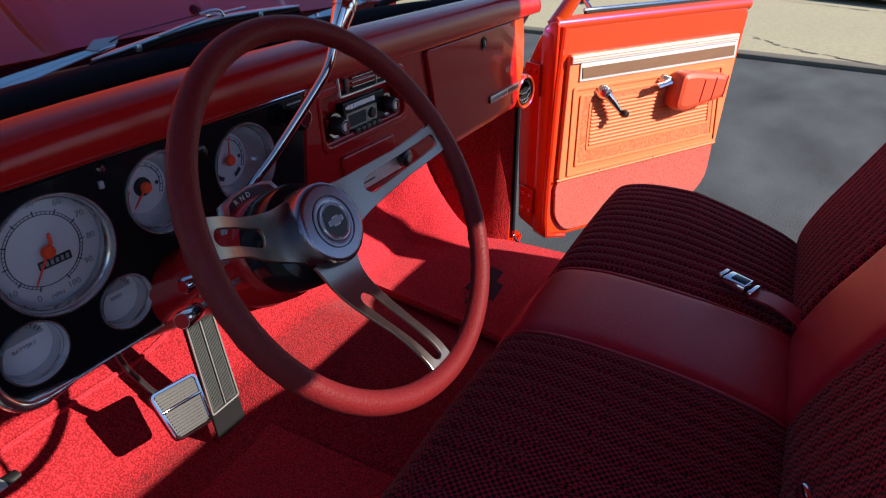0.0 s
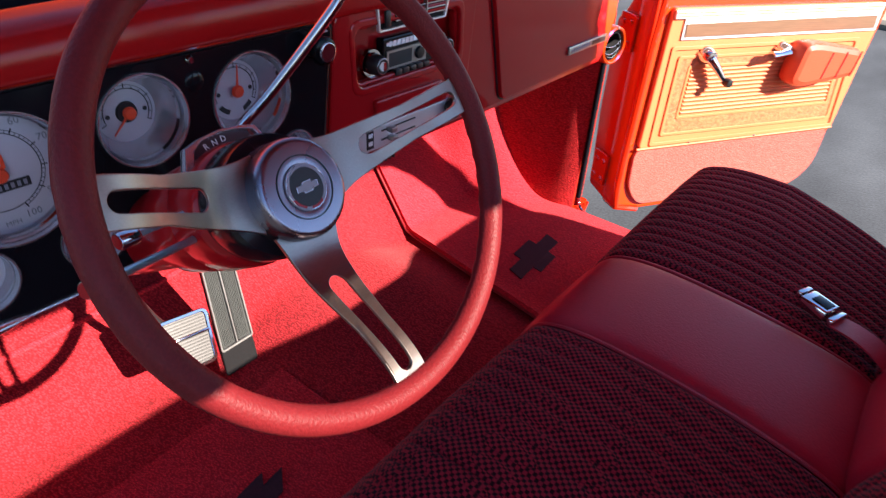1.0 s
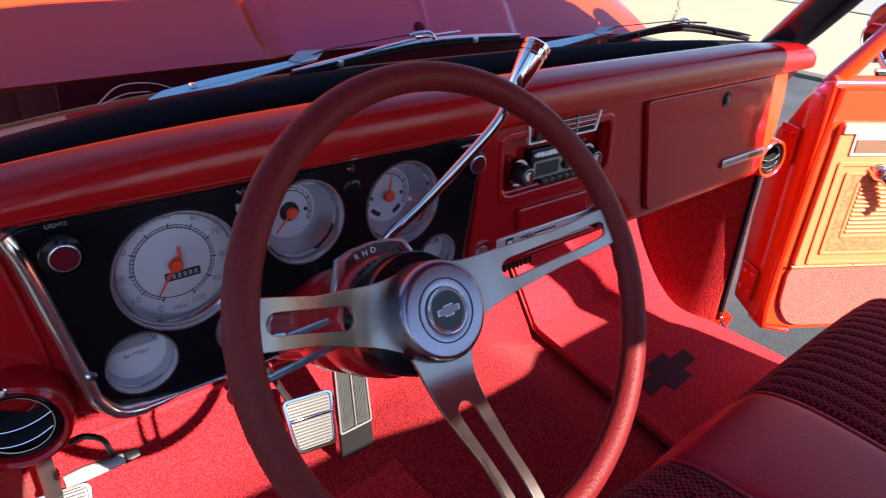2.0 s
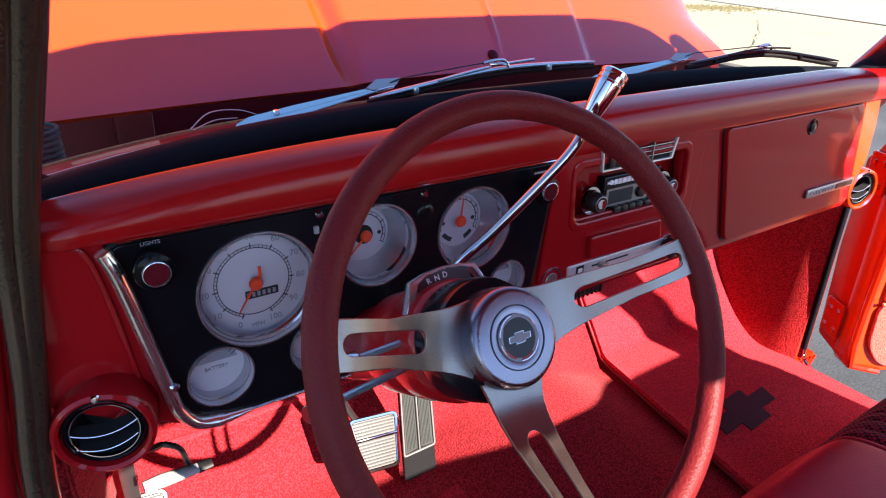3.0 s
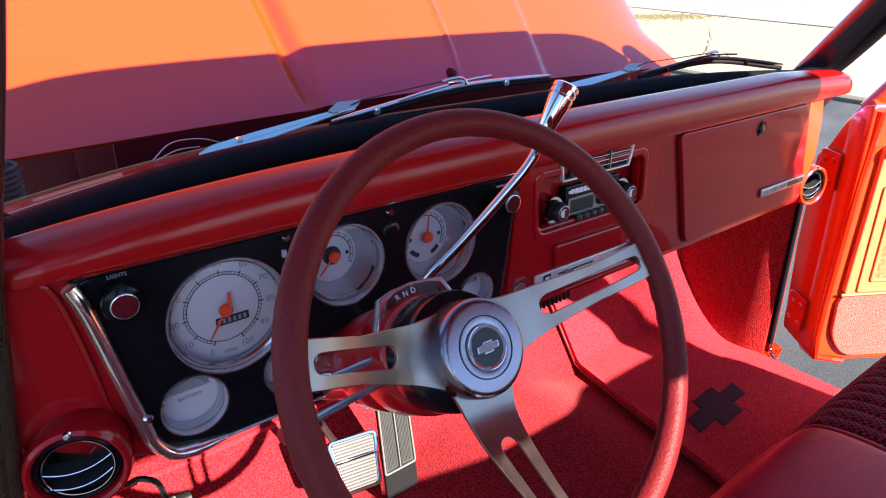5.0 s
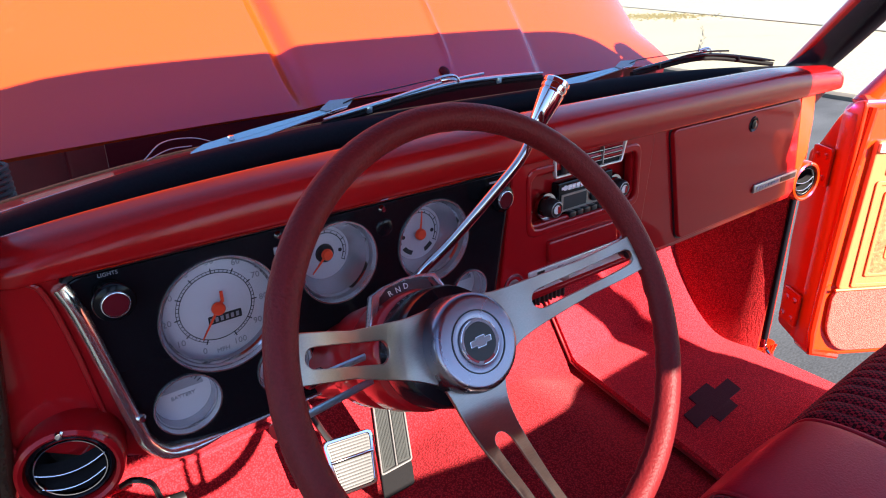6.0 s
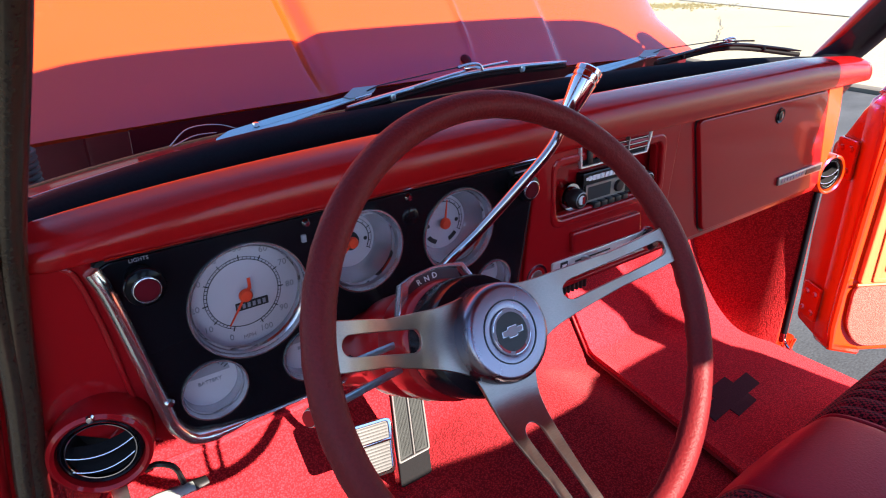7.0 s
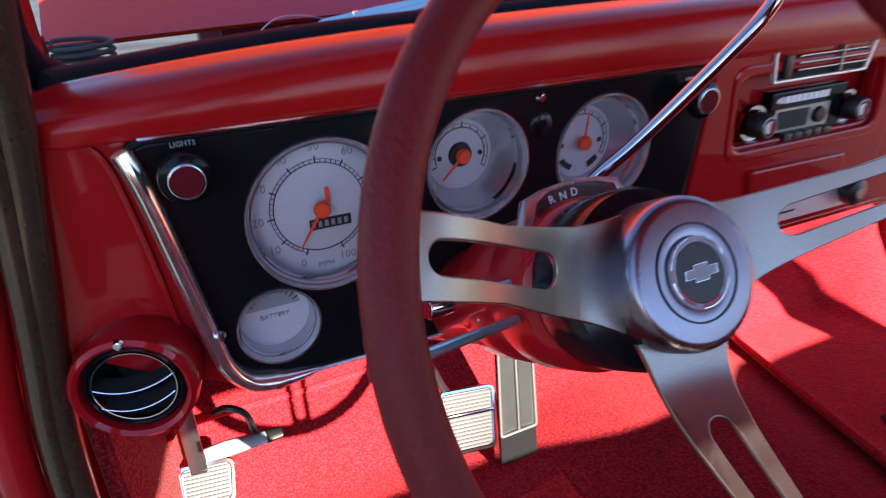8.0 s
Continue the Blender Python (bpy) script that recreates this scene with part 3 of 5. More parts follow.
def hood_point(u, v):
    """u across, v up along the raised hood; two creases and a raised middle."""
    half = 0.795 - 0.03 * v
    e = 2 * u - 1
    w = e * half
    l = 0.003 + 1.183 * v
    h = 0.004 * math.exp(-(w / 0.22) ** 4) - 0.045 * abs(e) ** 6 * min(1.0, l / 0.15)
    # raised middle: a soft shoulder on one side, a sharp crease on the other
    h += (0.006 + 0.012 * min(1.0, l / 0.08)) / (1 + math.exp(-(w + 0.270 + 0.05 * l) / 0.0085)) / (1 + math.exp((w - 0.282 - 0.12 * l) / 0.0045))
    h += 0.006 * math.exp(-((w - 0.042 - 0.08 * l) / 0.0055) ** 2) * min(1.0, max(0.0, (l - 0.035) / 0.02))
    h -= 0.020 * math.exp(-((w + 0.272 + 0.05 * l) / 0.0150) ** 2) * min(1.0, l / 0.05)   # pressed channel beside the shoulder
    a = radians(SLOPE)
    bow = 0.03 * v * (1 - v)
    n = h + bow
    y = 0.68 + l * math.cos(a) - n * math.sin(a)
    z = 1.262 + l * math.sin(a) + n * math.cos(a) - 0.016 * e * e * (1 - v)
    return (CX + w, y, z)


hood = thing("hood", (CX, 0.68, 1.262), "raised red-orange painted hood with pressed creases", "hood")
part("hood_skin", sheet(hood_point, 340, 40, 0.008), PAINT, hood)
part("washer_nozzle", lathe([(0, 0.003), (0.005, 0.0025), (0.007, 0.001), (0.011, 0.0), (0.011, -0.004)], pose(0.098, 0.688, 1.2985, 43, 0, 0), 16), KNOBRED, hood, "small dark red washer nozzle")
# added flange: hides the bright ground behind the gap with shade-dark colour
part("gap_flange", sheet(lambda u, v: (lambda p: (p[0], p[1] + 0.006 + 0.012 * v, p[2] - 0.004 - 0.085 * v))(hood_point(0.125 + 0.85 * u, 0.0)), 60, 3, 0.004), SHADE_RED, hood, "added rear flange in shade-darkened red, closing the gap")
spring = thing("coil_spring_hinge", (CX - 0.68, 0.62, 1.16), "coiled dark steel hood hinge spring", "hinge")
part("coil", tube([(-0.681 + 0.031 * math.cos(k * 0.40), 0.622 + 0.031 * math.sin(k * 0.40), 1.10 + 0.00047 * k) for k in range(340)], 0.0027, 6), DARKMETAL, spring)
part("hinge_arm", box((-0.722, 0.628, 1.18), (0.010, 0.050, 0.17), 0.004), SHADE_RED, spring, "hinge plate in shade-darkened red")


def wiper(arm, blade, label, rail):
    w = thing("windscreen_wiper", arm[0], label, "wiper", "windscreen wipers")
    a, b = [Vector(p) for p in arm], smooth_path(blade, 6)
    d = (a[1] - a[0]).normalized()
    n = Vector((0, -0.75, 0.66))
    n = (n - d * n.dot(d)).normalized()
    L = (a[1] - a[0]).length
    am = Matrix.Translation(a[0]) @ Matrix((d, n.cross(d), n)).transposed().to_4x4()
    part("arm", plate([rounded([(-.016, -.003), (.004, -.0085), (L * .30, -.0085), (L * .92, -.0036), (L * .92, .0036), (L * .30, .0085), (.004, .0085), (-.016, .003)], .003)], .004, am, .0014), WIPER, w, "flat tapered wiper arm, blue-grey with sky reflection in its colour")
    br = part("bracket", box((L * .94, 0, .002), (.030, .009, .007), .0015, am), CHROME, w, "bright wiper bracket")
    part("bracket_plate", plate([rounded([(L * .80, .004), (L * .90, .013), (L * 1.08, .006), (L * 1.02, -.003), (L * .84, -.002)], .002)], .002, am @ Matrix.Translation((0, 0, .004)), .0006), ALU, br)
    part("spring_rod", tube([am @ Vector((L * .98, .002, .006)), am @ Vector((L * 1.08, .004, .008)), (b[len(b) // 2] + Vector((-.03, -.006, .012)))], .0011, 6), BLACK, w, "thin dark rod")
    part("arm_crease", tube([am @ Vector((.03, 0, .0036)), am @ Vector((L * .86, 0, .0040))], .0009, 6), WIPER, w)
    part("pivot_cap", lathe([(0, .003), (.004, .002), (.006, -.001), (.007, -.015)], pose(*a[0]), 14), WIPER, w)
    part("pivot_bolt", lathe([(0, .006), (.004, .005), (.005, 0)], pose(*(a[0].lerp(a[1], .18) + Vector((0, 0, .004)))), 8), CHROME, w)
    part("blade_rail", tube(b, [0.002] + [0.0050] * (len(b) - 2) + [0.002], 8, flat=0.7), rail, w, "curved blade rail")
    for s in (.22, .72):
        c = b[int(s * len(b))]
        part("rail_claw", box(tuple(c + Vector((0, 0, -.004))), (0.010, 0.010, 0.012), 0.002), rail, w)
    part("rail_bridge", tube([p + Vector((0, -.004, .011 - .009 * abs(i / (len(b) // 2) - 1))) for i, p in enumerate(b[len(b) // 4:3 * len(b) // 4])], 0.0022, 6), rail, w)
    part("rubber_blade", tube([p + Vector((0, 0.003, -0.008)) for p in b], 0.0055, 6), RUBBER, w, "black rubber wiper blade")
    mid = b[len(b) // 2]
    clip = part("blade_clip", box(tuple(mid + Vector((0, -.004, .008))), (0.034, 0.007, 0.007), 0.002), CHROME, w)
    part("clip_hook", tube(smooth_path([mid + Vector((-.030, -.005, .011)), mid + Vector((-.010, -.006, .014)), mid + Vector((.010, -.006, .013)), mid + Vector((.020, -.005, .003))], 4), .0026, 8), TRIM, clip)
    return w


wiper([(-0.452, 0.468, 1.268), (-0.235, 0.492, 1.295)], [(-0.272, 0.490, 1.281), (-0.05, 0.488, 1.307), (0.165, 0.488, 1.306)], "satin metal wiper parked across the windscreen foot on the driver's half", WIPER)
wiper([(0.18, 0.495, 1.272), (0.42, 0.492, 1.296)], [(0.43, 0.490, 1.286), (0.66, 0.478, 1.300), (0.775, 0.375, 1.286)], "satin metal wiper parked across the windscreen foot on the passenger's half", GLOSSBLACK)
hose = thing("washer_hose", (-0.50, 0.52, 1.25), "thin bright looped hose on the cowl", "hose")
part("hose_loop", tube(smooth_path([(-0.515, 0.50, 1.262), (-0.485, 0.52, 1.276), (-0.445, 0.53, 1.274), (-0.41, 0.54, 1.260)], 6), 0.0008, 6), ALU, hose)
part("hose_loop", tube(smooth_path([(-0.51, 0.505, 1.260), (-0.48, 0.515, 1.267), (-0.45, 0.52, 1.266)], 6), 0.0008, 6), ALU, hose)

# ---- door seals ----
for side, nm in ((1, "right"), (-1, "left")):
    x = CX + side * 0.785
    if side < 0:
        pts = [(-0.745, -0.62, 0.565), (-0.745, 0.20, 0.565), (-0.748, 0.240, 0.60), (-0.748, 0.248, 0.75), (-0.742, 0.247, 1.0), (-0.724, 0.238, 1.14), (-0.703, 0.228, 1.27), (-0.670, 0.10, 1.44), (-0.64, -0.06, 1.62)]
        pts = [(a + 0.0025, b, c) for a, b, c in pts]
        solid("door_seal_left", tube(smooth_path(pts, 8), 0.013, 12), SEAL, "black ribbed rubber door weatherstrip", "weatherstrip", "structure")
        solid("door_seal_lip_left", tube(smooth_path([(a - (0.012 if c > 1.2 else 0.006), b - 0.008, c) for a, b, c in pts], 8), 0.008, 10), SEAL, "outer lip of the black weatherstrip", "weatherstrip", "structure")
        solid("pillar_flange_left", tube(smooth_path([(a - 0.032, b + 0.004, c) for a, b, c in pts[3:]], 8), 0.015, 12), DASH, "red painted flange outside the weatherstrip", "pillar", "structure")
        solid("seal_retainer_left", tube(smooth_path([(-0.752, 0.12, 0.572), (-0.756, 0.225, 0.578), (-0.757, 0.262, 0.62), (-0.757, 0.272, 0.75)], 6), 0.020, 12, flat=0.8), ALU, "worn grey metal retainer at the foot of the door opening", "retainer", "structure")
        continue
    pts = [(0.799, 0.287, 0.610), (0.799, 0.287, 0.70), (0.797, 0.286, 0.88), (0.795, 0.284, 1.05)]
    solid("door_seal_" + nm, tube(smooth_path(pts, 8), 0.0066, 10), GASKET, "black rubber door weatherstrip", "weatherstrip", "structure")

# ---- dashboard ----
dash = thing("dashboard", (CX, 0.25, 1.02), "glossy deep red painted steel dashboard with padded vinyl top", "dashboard")
PAD_PROFILE = [(p.x, p.y) for p in smooth_path([(.250, 1.236, 0), (.2385, 1.2375, 0), (.2355, 1.242, 0), (.2345, 1.250, 0), (.2350, 1.258, 0), (.2370, 1.267, 0), (.2405, 1.274, 0), (.2455, 1.2788, 0), (.2515, 1.2815, 0), (.258, 1.2832, 0), (.266, 1.2846, 0), (.276, 1.2859, 0), (.284, 1.2864, 0), (.290, 1.2856, 0), (.297, 1.282, 0), (.31, 1.274, 0), (.34, 1.258, 0), (.39, 1.234, 0), (.46, 1.203, 0)], 3)] + [(.46, 1.20), (.30, 1.20), (.26, 1.235)]


def pad_mesh():
    """The pad's section drawn along the dash; its ends are rounded over and its back follows the windscreen."""
    bm = bmesh.new()
    n, m = 72, len(PAD_PROFILE)
    x0, x1 = -0.698, 0.815
    rings = []
    for i in range(n + 1):
        u = i / n
        x = x0 + (x1 - x0) * (u - 0.09 * math.sin(2 * math.pi * u) / math.pi)
        e = abs(2 * (x - x0) / (x1 - x0) - 1)
        q = min(1.0, min(x - x0, (x1 - x) * 0.6) / 0.022)
        s = 0.88 + 0.12 * math.sqrt(max(0.0, 1 - (1 - q) ** 2))
        back = 0.10 * e ** 4
        ring = []
        for y, z in PAD_PROFILE:
            yy = y - back * max(0, (y - 0.27) / 0.19)
            zz = z + min(0.011, 0.009 - 0.0275 * math.exp(-(x + 0.70) / 0.21), 0.020 * (1 - (max(0, x - CX) / 0.66) ** 2)) * min(1, max(0, (z - 1.245) / 0.03))
            ring.append(bm.verts.new((x, 0.315 + (yy - 0.315) * s, 1.238 + (zz - 1.238) * (s if zz > 1.238 else 1))))
        rings.append(ring)
    for a, b in zip(rings, rings[1:]):
        for k in range(m):
            bm.faces.new((a[k], a[(k + 1) % m], b[(k + 1) % m], b[k]))
    bm.faces.new(rings[0])
    bm.faces.new(rings[-1][::-1])
    return bm


part("dash_pad", pad_mesh(), PAD, dash, "satin red padded vinyl dash top", smooth=60)
FACE = 0.25
face_outline = rounded([(-0.712, 1.246), (0.710, 1.246), (0.725, 1.18), (0.728, 1.11), (0.706, 1.066), (0.694, 1.024), (0.225, 1.024), (0.205, 1.030), (-0.12, 1.030), (-0.18, 1.020), (-0.60, 1.020), (-0.66, 1.05), (-0.720, 1.09)], 0.012)
part("dash_face", plate([face_outline, rounded([(-0.635, 1.225), (-0.155, 1.225), (-0.182, 1.034), (-0.600, 1.034)], 0.01), rounded([(-0.096, 1.212), (0.121, 1.212), (0.126, 1.143), (-0.091, 1.143)], .012)], 0.014, facing(0, FACE + 0.014, 0), 0.003), DASH, dash)
part("dash_lower_lip", tube([(-0.60, 0.262, 1.020), (-0.18, 0.262, 1.020), (-0.12, 0.262, 1.029), (0.205, 0.262, 1.029), (0.225, 0.262, 1.024), (0.690, 0.262, 1.024)], 0.010, 8), DASH, dash)
part("dash_underside", box((-0.01, 0.42, 1.045), (1.38, 0.30, 0.02), 0.005), BLACK, dash)
part("dash_shoulder", box((-0.660, 0.300, 1.205), (0.100, 0.090, 0.074), .010), DASH, dash)
part("dash_end", sheet(lambda u, v: (-0.712 - 0.008 * math.sin(math.pi * u * .5), FACE + .006 + .15 * v, 1.240 - .15 * u), 12, 6, .006), DASH, dash)
END = smooth_path([(.708, 1.242, 0), (.722, 1.18, 0), (.725, 1.11, 0), (.704, 1.066, 0), (.690, 1.026, 0)], 5)
part("dash_end", sheet(lambda u, v: (END[round(u * (len(END) - 1))].x + .05 * v, FACE + .003 + .17 * v, END[round(u * (len(END) - 1))].y), len(END) - 1, 6, .006), DASH, dash)
# pressed ridge between bezel and dash end
part("pressed_ridge", tube(smooth_path([(-0.672, 0.2490, 1.2360), (-0.664, 0.2485, 1.228), (-0.6575, 0.2485, 1.205), (-0.6500, 0.2485, 1.155), (-0.6450, 0.2485, 1.110), (-0.640, 0.2495, 1.070)], 6), 0.0026, 8), DASH, dash)
# raised centre panel and the recess round the radio


def frame_loop(outer, inner, depth, mat, name, y=FACE, bevel=0.002, parent=dash, label=""):
    return part(name, plate([outer, inner], depth, facing(0, y, 0), bevel), mat, parent, label)


ctr = [(-0.132, 1.243), (0.172, 1.243), (0.155, 1.055), (0.140, 1.038), (-0.140, 1.036), (-0.152, 1.065)]
rec = [(-0.105, 1.222), (0.130, 1.222), (0.135, 1.133), (-0.100, 1.133)]
frame_loop(rounded(ctr, .02), rounded(rec, .018), 0.006, DASH, "centre_panel", FACE + 0.001, 0.003)
frame_loop(rounded([(-0.110, 1.228), (0.136, 1.228), (0.141, 1.127), (-0.105, 1.127)], .02), rounded([(-0.100, 1.216), (0.125, 1.216), (0.130, 1.139), (-0.095, 1.139)], .015), 0.008, DASH, "radio_surround", FACE + 0.001, 0.003)

part("radio_recess", plate([rounded([(-0.11, 1.225), (0.135, 1.225), (0.135, 1.13), (-0.11, 1.13)], .012)], .004, facing(0, 0.276, 0)), DASH, dash)

# ---- instrument cluster ----
BEZ = 0.238
cluster = thing("instrument_cluster", (-0.40, BEZ, 1.03), "black instrument cluster with pale round gauges and chrome edge", "instruments")
bez_outline = rounded([(-0.648, 1.234), (-0.143, 1.234), (-0.172, 1.045), (-0.185, 1.030), (-0.60, 1.030), (-0.618, 1.050)], 0.014)
GAUGES = [("speedometer", -0.524, 1.161, 0.0605), ("fuel_gauge", -0.394, 1.179, 0.0465), ("temperature_gauge", -0.266, 1.171, 0.0515), ("battery_gauge", -0.572, 1.077, 0.0325), ("oil_gauge", -0.469, 1.078, 0.0310), ("amp_gauge", -0.212, 1.088, 0.0280)]
part("bezel", plate([bez_outline] + [circle(x, z, r) for _, x, z, r in GAUGES], 0.008, facing(0, BEZ + 0.008, 0), 0.001), GLOSSBLACK, cluster, "gloss black bezel panel")
part("bezel_side", plate([rounded([(-0.652, 1.238), (-0.139, 1.238), (-0.168, 1.042), (-0.183, 1.026), (-0.602, 1.026), (-0.622, 1.048)], 0.015), bez_outline], 0.012, facing(0, BEZ + 0.014, 0), 0.0008), RUBBER, cluster)
part("chrome_edge", tube(smooth_path([(-0.651, BEZ - .003, 1.232), (-0.642, BEZ - .005, 1.200), (-0.622, BEZ - .005, 1.085), (-0.615, BEZ - .005, 1.055), (-0.600, BEZ - .003, 1.036), (-0.575, BEZ - .001, 1.029), (-0.545, BEZ - .001, 1.028)], 6), [.0098] * 30 + [.0080, .0074, .0066, .0058, .0048, .0036, .0024], 12, flat=0.7), material("bright_edge_metal", (0.92, 0.90, 0.82), 0.17, 0.95, vary=0.04, scale=20), cluster, "bright chrome edge strip")
part("chrome_top_strip", tube([(-0.640, BEZ - .003, 1.2385), (-0.145, BEZ - .003, 1.2385)], 0.0015, 8), CHROME, cluster, "thin chrome strip")
part("chrome_bottom_strip", tube([(-0.585, BEZ - .002, 1.028), (-0.19, BEZ - .002, 1.028)], 0.0017, 8), TRIM, cluster, "thin chrome strip")
part("screw", lathe([(0, .004), (.003, .0035), (.0045, 0)], facing(-0.617, BEZ - .012, 1.089), 10), CHROME, cluster)
part("screw", lathe([(0, .004), (.003, .0035), (.0045, 0)], facing(-0.459, BEZ - .001, 1.228), 10), CHROME, cluster)
part("screw", lathe([(0, .004), (.003, .0035), (.0045, 0)], facing(-0.337, BEZ - .001, 1.228), 10), CHROME, cluster)
part("blank_plug", lathe([(0, .002), (.009, .002), (.0105, .001), (.011, 0)], facing(-0.335, BEZ, 1.205), 20), GLOSSBLACK, cluster, "black blanking plug")
part("brake_lamp", box((-0.463, BEZ - .001, 1.212), (0.005, .004, 0.008), .001), PALEINK, cluster)
part("lights_word", lettering("LIGHTS", 0.0050, facing(-0.614, BEZ - .0004, 1.2315), .0001), GREYINK, cluster, "white lettering")
part("wiper_word", box((-0.166, BEZ - .001, 1.226), (0.028, .001, 0.0024)), GREYINK, cluster)


def annulus(r0, r1, m, segs=48, a0=0, a1=360, depth=0.0004):
    return plate([circle(0, 0, r1, segs, a0, a1) + circle(0, 0, r0, segs, a1, a0)] if a1 - a0 < 360 else [circle(0, 0, r1, segs), circle(0, 0, r0, segs)], depth, m)


def tick(a, r0, r1, w, m):
    c, s = math.cos(radians(a)), math.sin(radians(a))
    q = [(r0, -w), (r1, -w), (r1, w), (r0, w)]
    return plate([[(c * x - s * y, s * x + c * y) for x, y in q]], 0.0004, m)


def merge(meshes):
    bm = bmesh.new()
    for me in meshes:
        bm.from_mesh(me)
        bpy.data.meshes.remove(me)
    return bm


def needle(g, a, r, m, hub, name="needle"):
    c, s = math.cos(radians(a)), math.sin(radians(a))
    q = [(-0.25 * r, -0.0016), (r, -0.0004), (r, 0.0004), (-0.25 * r, 0.0016)]
    n = plate([[(c * x - s * y, s * x + c * y) for x, y in q]], 0.0012, m)
    h = lathe([(0, .005), (hub * .8, .005), (hub, .003), (hub, 0)], m, 20)
    bm = merge([n])
    return part(name, join(bm, h), ORANGE, g, "orange needle")


def gauge(name, x, z, r, depth, inner):
    """A gauge: chrome ring, sloping bowl, dial face, clear lens."""
    g = part(name, lathe([(r * inner, -depth), (r * (inner + .02), -depth * .92), (r * .93, -depth * .28 - .002), (r * .94, -depth * .24), (r * .975, -.004), (r * .985, -.002), (r * 1.0, 0.001)], facing(x, BEZ, z), 56), BOWL, cluster, "clear-edged gauge bowl")
    part("ring", lathe([(r - .0022, -.004), (r - .0012, .0022), (r + .0005, .0022), (r + .0008, -.002)], facing(x, BEZ, z), 56), TRIM, g, "thin chrome ring")
    part("glass_edge", lathe([(r * .895, -depth * .36), (r * .915, -depth * .24), (r * .935, -depth * .30)], facing(x, BEZ, z), 56), CHROME, g, "bright glass edge")
    part("dial", lathe([(0, .0005), (r * inner + .001, .0005), (r * inner + .001, -.002)], facing(x, BEZ + depth, z), 48), DIAL, g, "pale lavender-white dial")
    lens = part("lens", lathe([(0, .0035), (r * .35, .0031), (r * .65, .0020), (r * .85, .0009), (r - .002, .0)], facing(x, BEZ + .003, z), 40), LENS, g)
    lens.visible_shadow = False
    return g


DIALZ = 0.0008
# speedometer
_, x, z, r = GAUGES[0]
g = gauge("speedometer", x, z, r, 0.022, 0.955)
m = facing(x, BEZ + 0.022 - DIALZ, z)
zero, span = 248, 316
parts_ = [annulus(r * .595, r * .607, m), annulus(r * .645, r * .653, m, 48, -72, 252)]
for k in range(51):
    a = zero - span * k / 50
    parts_.append(tick(a, r * .60, r * (.69 if k % 5 == 0 else .65), r * (.009 if k % 5 == 0 else .004), m))
part("scale", merge(parts_), INK, g)
for k in range(11):
    a = radians(zero - span * k / 10)
    part("numeral", lettering(str(10 * k), 0.0095, m @ Matrix.Translation((r * .81 * math.cos(a), r * .81 * math.sin(a), 0))), PALEINK, g, "grey speed numeral")
part("mph_mark", lettering("MPH", 0.0068, m @ Matrix.Translation((0, -r * .82, 0))), PALEINK, g)
part("odometer", plate([rounded([(-.010, -.0185), (.024, -.0185), (.024, -.0095), (-.010, -.0095)], .001)], 0.0006, m), INK, g, "black odometer window")
part("odometer_drums", merge([plate([[(-.0085 + .0053 * k, -.0165), (-.0055 + .0053 * k, -.0165), (-.0055 + .0053 * k, -.0115), (-.0085 + .0053 * k, -.0115)]], 0.0004, m @ Matrix.Translation((0, 0, .0006))) for k in range(6)]), GREYINK, g)
for cx_, cy_, cr_ in ((-.014, .006, .0035), (.020, .004, .0035), (0, r * .70, .0025)):
    part("warning_lamp", annulus(cr_ * .8, cr_, m, 20), PALEINK, g)
needle(g, 236, r * .58, facing(x, BEZ + .016, z), 0.0068)
part("needle_tail", box((x + .005, BEZ + .0145, z + .012), (.003, .0012, .012), 0, None), ORANGE, g)
# fuel and temperature
for i, (a_needle, black_hub) in ((1, (225, True)), (2, (83, False))):
    nm, x, z, r = GAUGES[i]
    inner = 0.66
    g = gauge(nm, x, z, r, 0.036, inner)
    m = facing(x, BEZ + 0.036 - DIALZ, z)
    ps = [annulus(r * .50, r * .52, m, 36, -30, 200), annulus(r * .58, r * .59, m, 36, -30, 110)]
    for k in range(13):
        ps.append(tick(200 - 230 * k / 12, r * .50, r * (.62 if k % 3 == 0 else .56), r * .010, m))
    part("scale", merge(ps), INK, g)
    for sx in (-1, 1):
        part("dial_screw", plate([circle(sx * r * .42, -r * .02, r * .05, 12)], .0006, m), INK, g)
    if black_hub:
        part("hub_disc", lathe([(0, .003), (r * .22, .003), (r * .24, 0)], m, 24), INK, g)
    else:
        part("danger_zone", annulus(r * .45, r * .56, m, 16, 215, 250), INK, g)
        part("danger_zone", annulus(r * .45, r * .56, m, 16, 290, 320), INK, g)
    needle(g, a_needle, r * .58, facing(x, BEZ + .030, z), r * .14)
# small gauges
for i, word in ((3, "BATTERY"), (4, "OIL"), (5, "")):
    nm, x, z, r = GAUGES[i]
    g = gauge(nm, x, z, r, 0.020, 0.86)
    m = facing(x, BEZ + 0.020 - DIALZ, z)
    part("scale_window", plate([[(r * .70 * math.cos(radians(a)), r * .70 * math.sin(radians(a)) + r * .05) for a in range(20, 161, 7)] + [(-r * .66, r * .22), (r * .66, r * .22)]], .0004, m), GREYINK, g, "grey scale window")
    part("scale", merge([tick(30 + 12 * k, r * .56, r * .72, r * .015, m @ Matrix.Translation((0, r * .05, .0003))) for k in range(11)]), INK, g)
    if word == "BATTERY":
        part("gauge_word", lettering(word, 0.0058, m @ Matrix.Translation((0, -r * .02, .0003))), PALEINK, g)
    elif word:
        part("gauge_word", plate([[(-.007, -.002), (.007, -.002), (.007, .002), (-.007, .002)]], .0003, m), GREYINK, g)


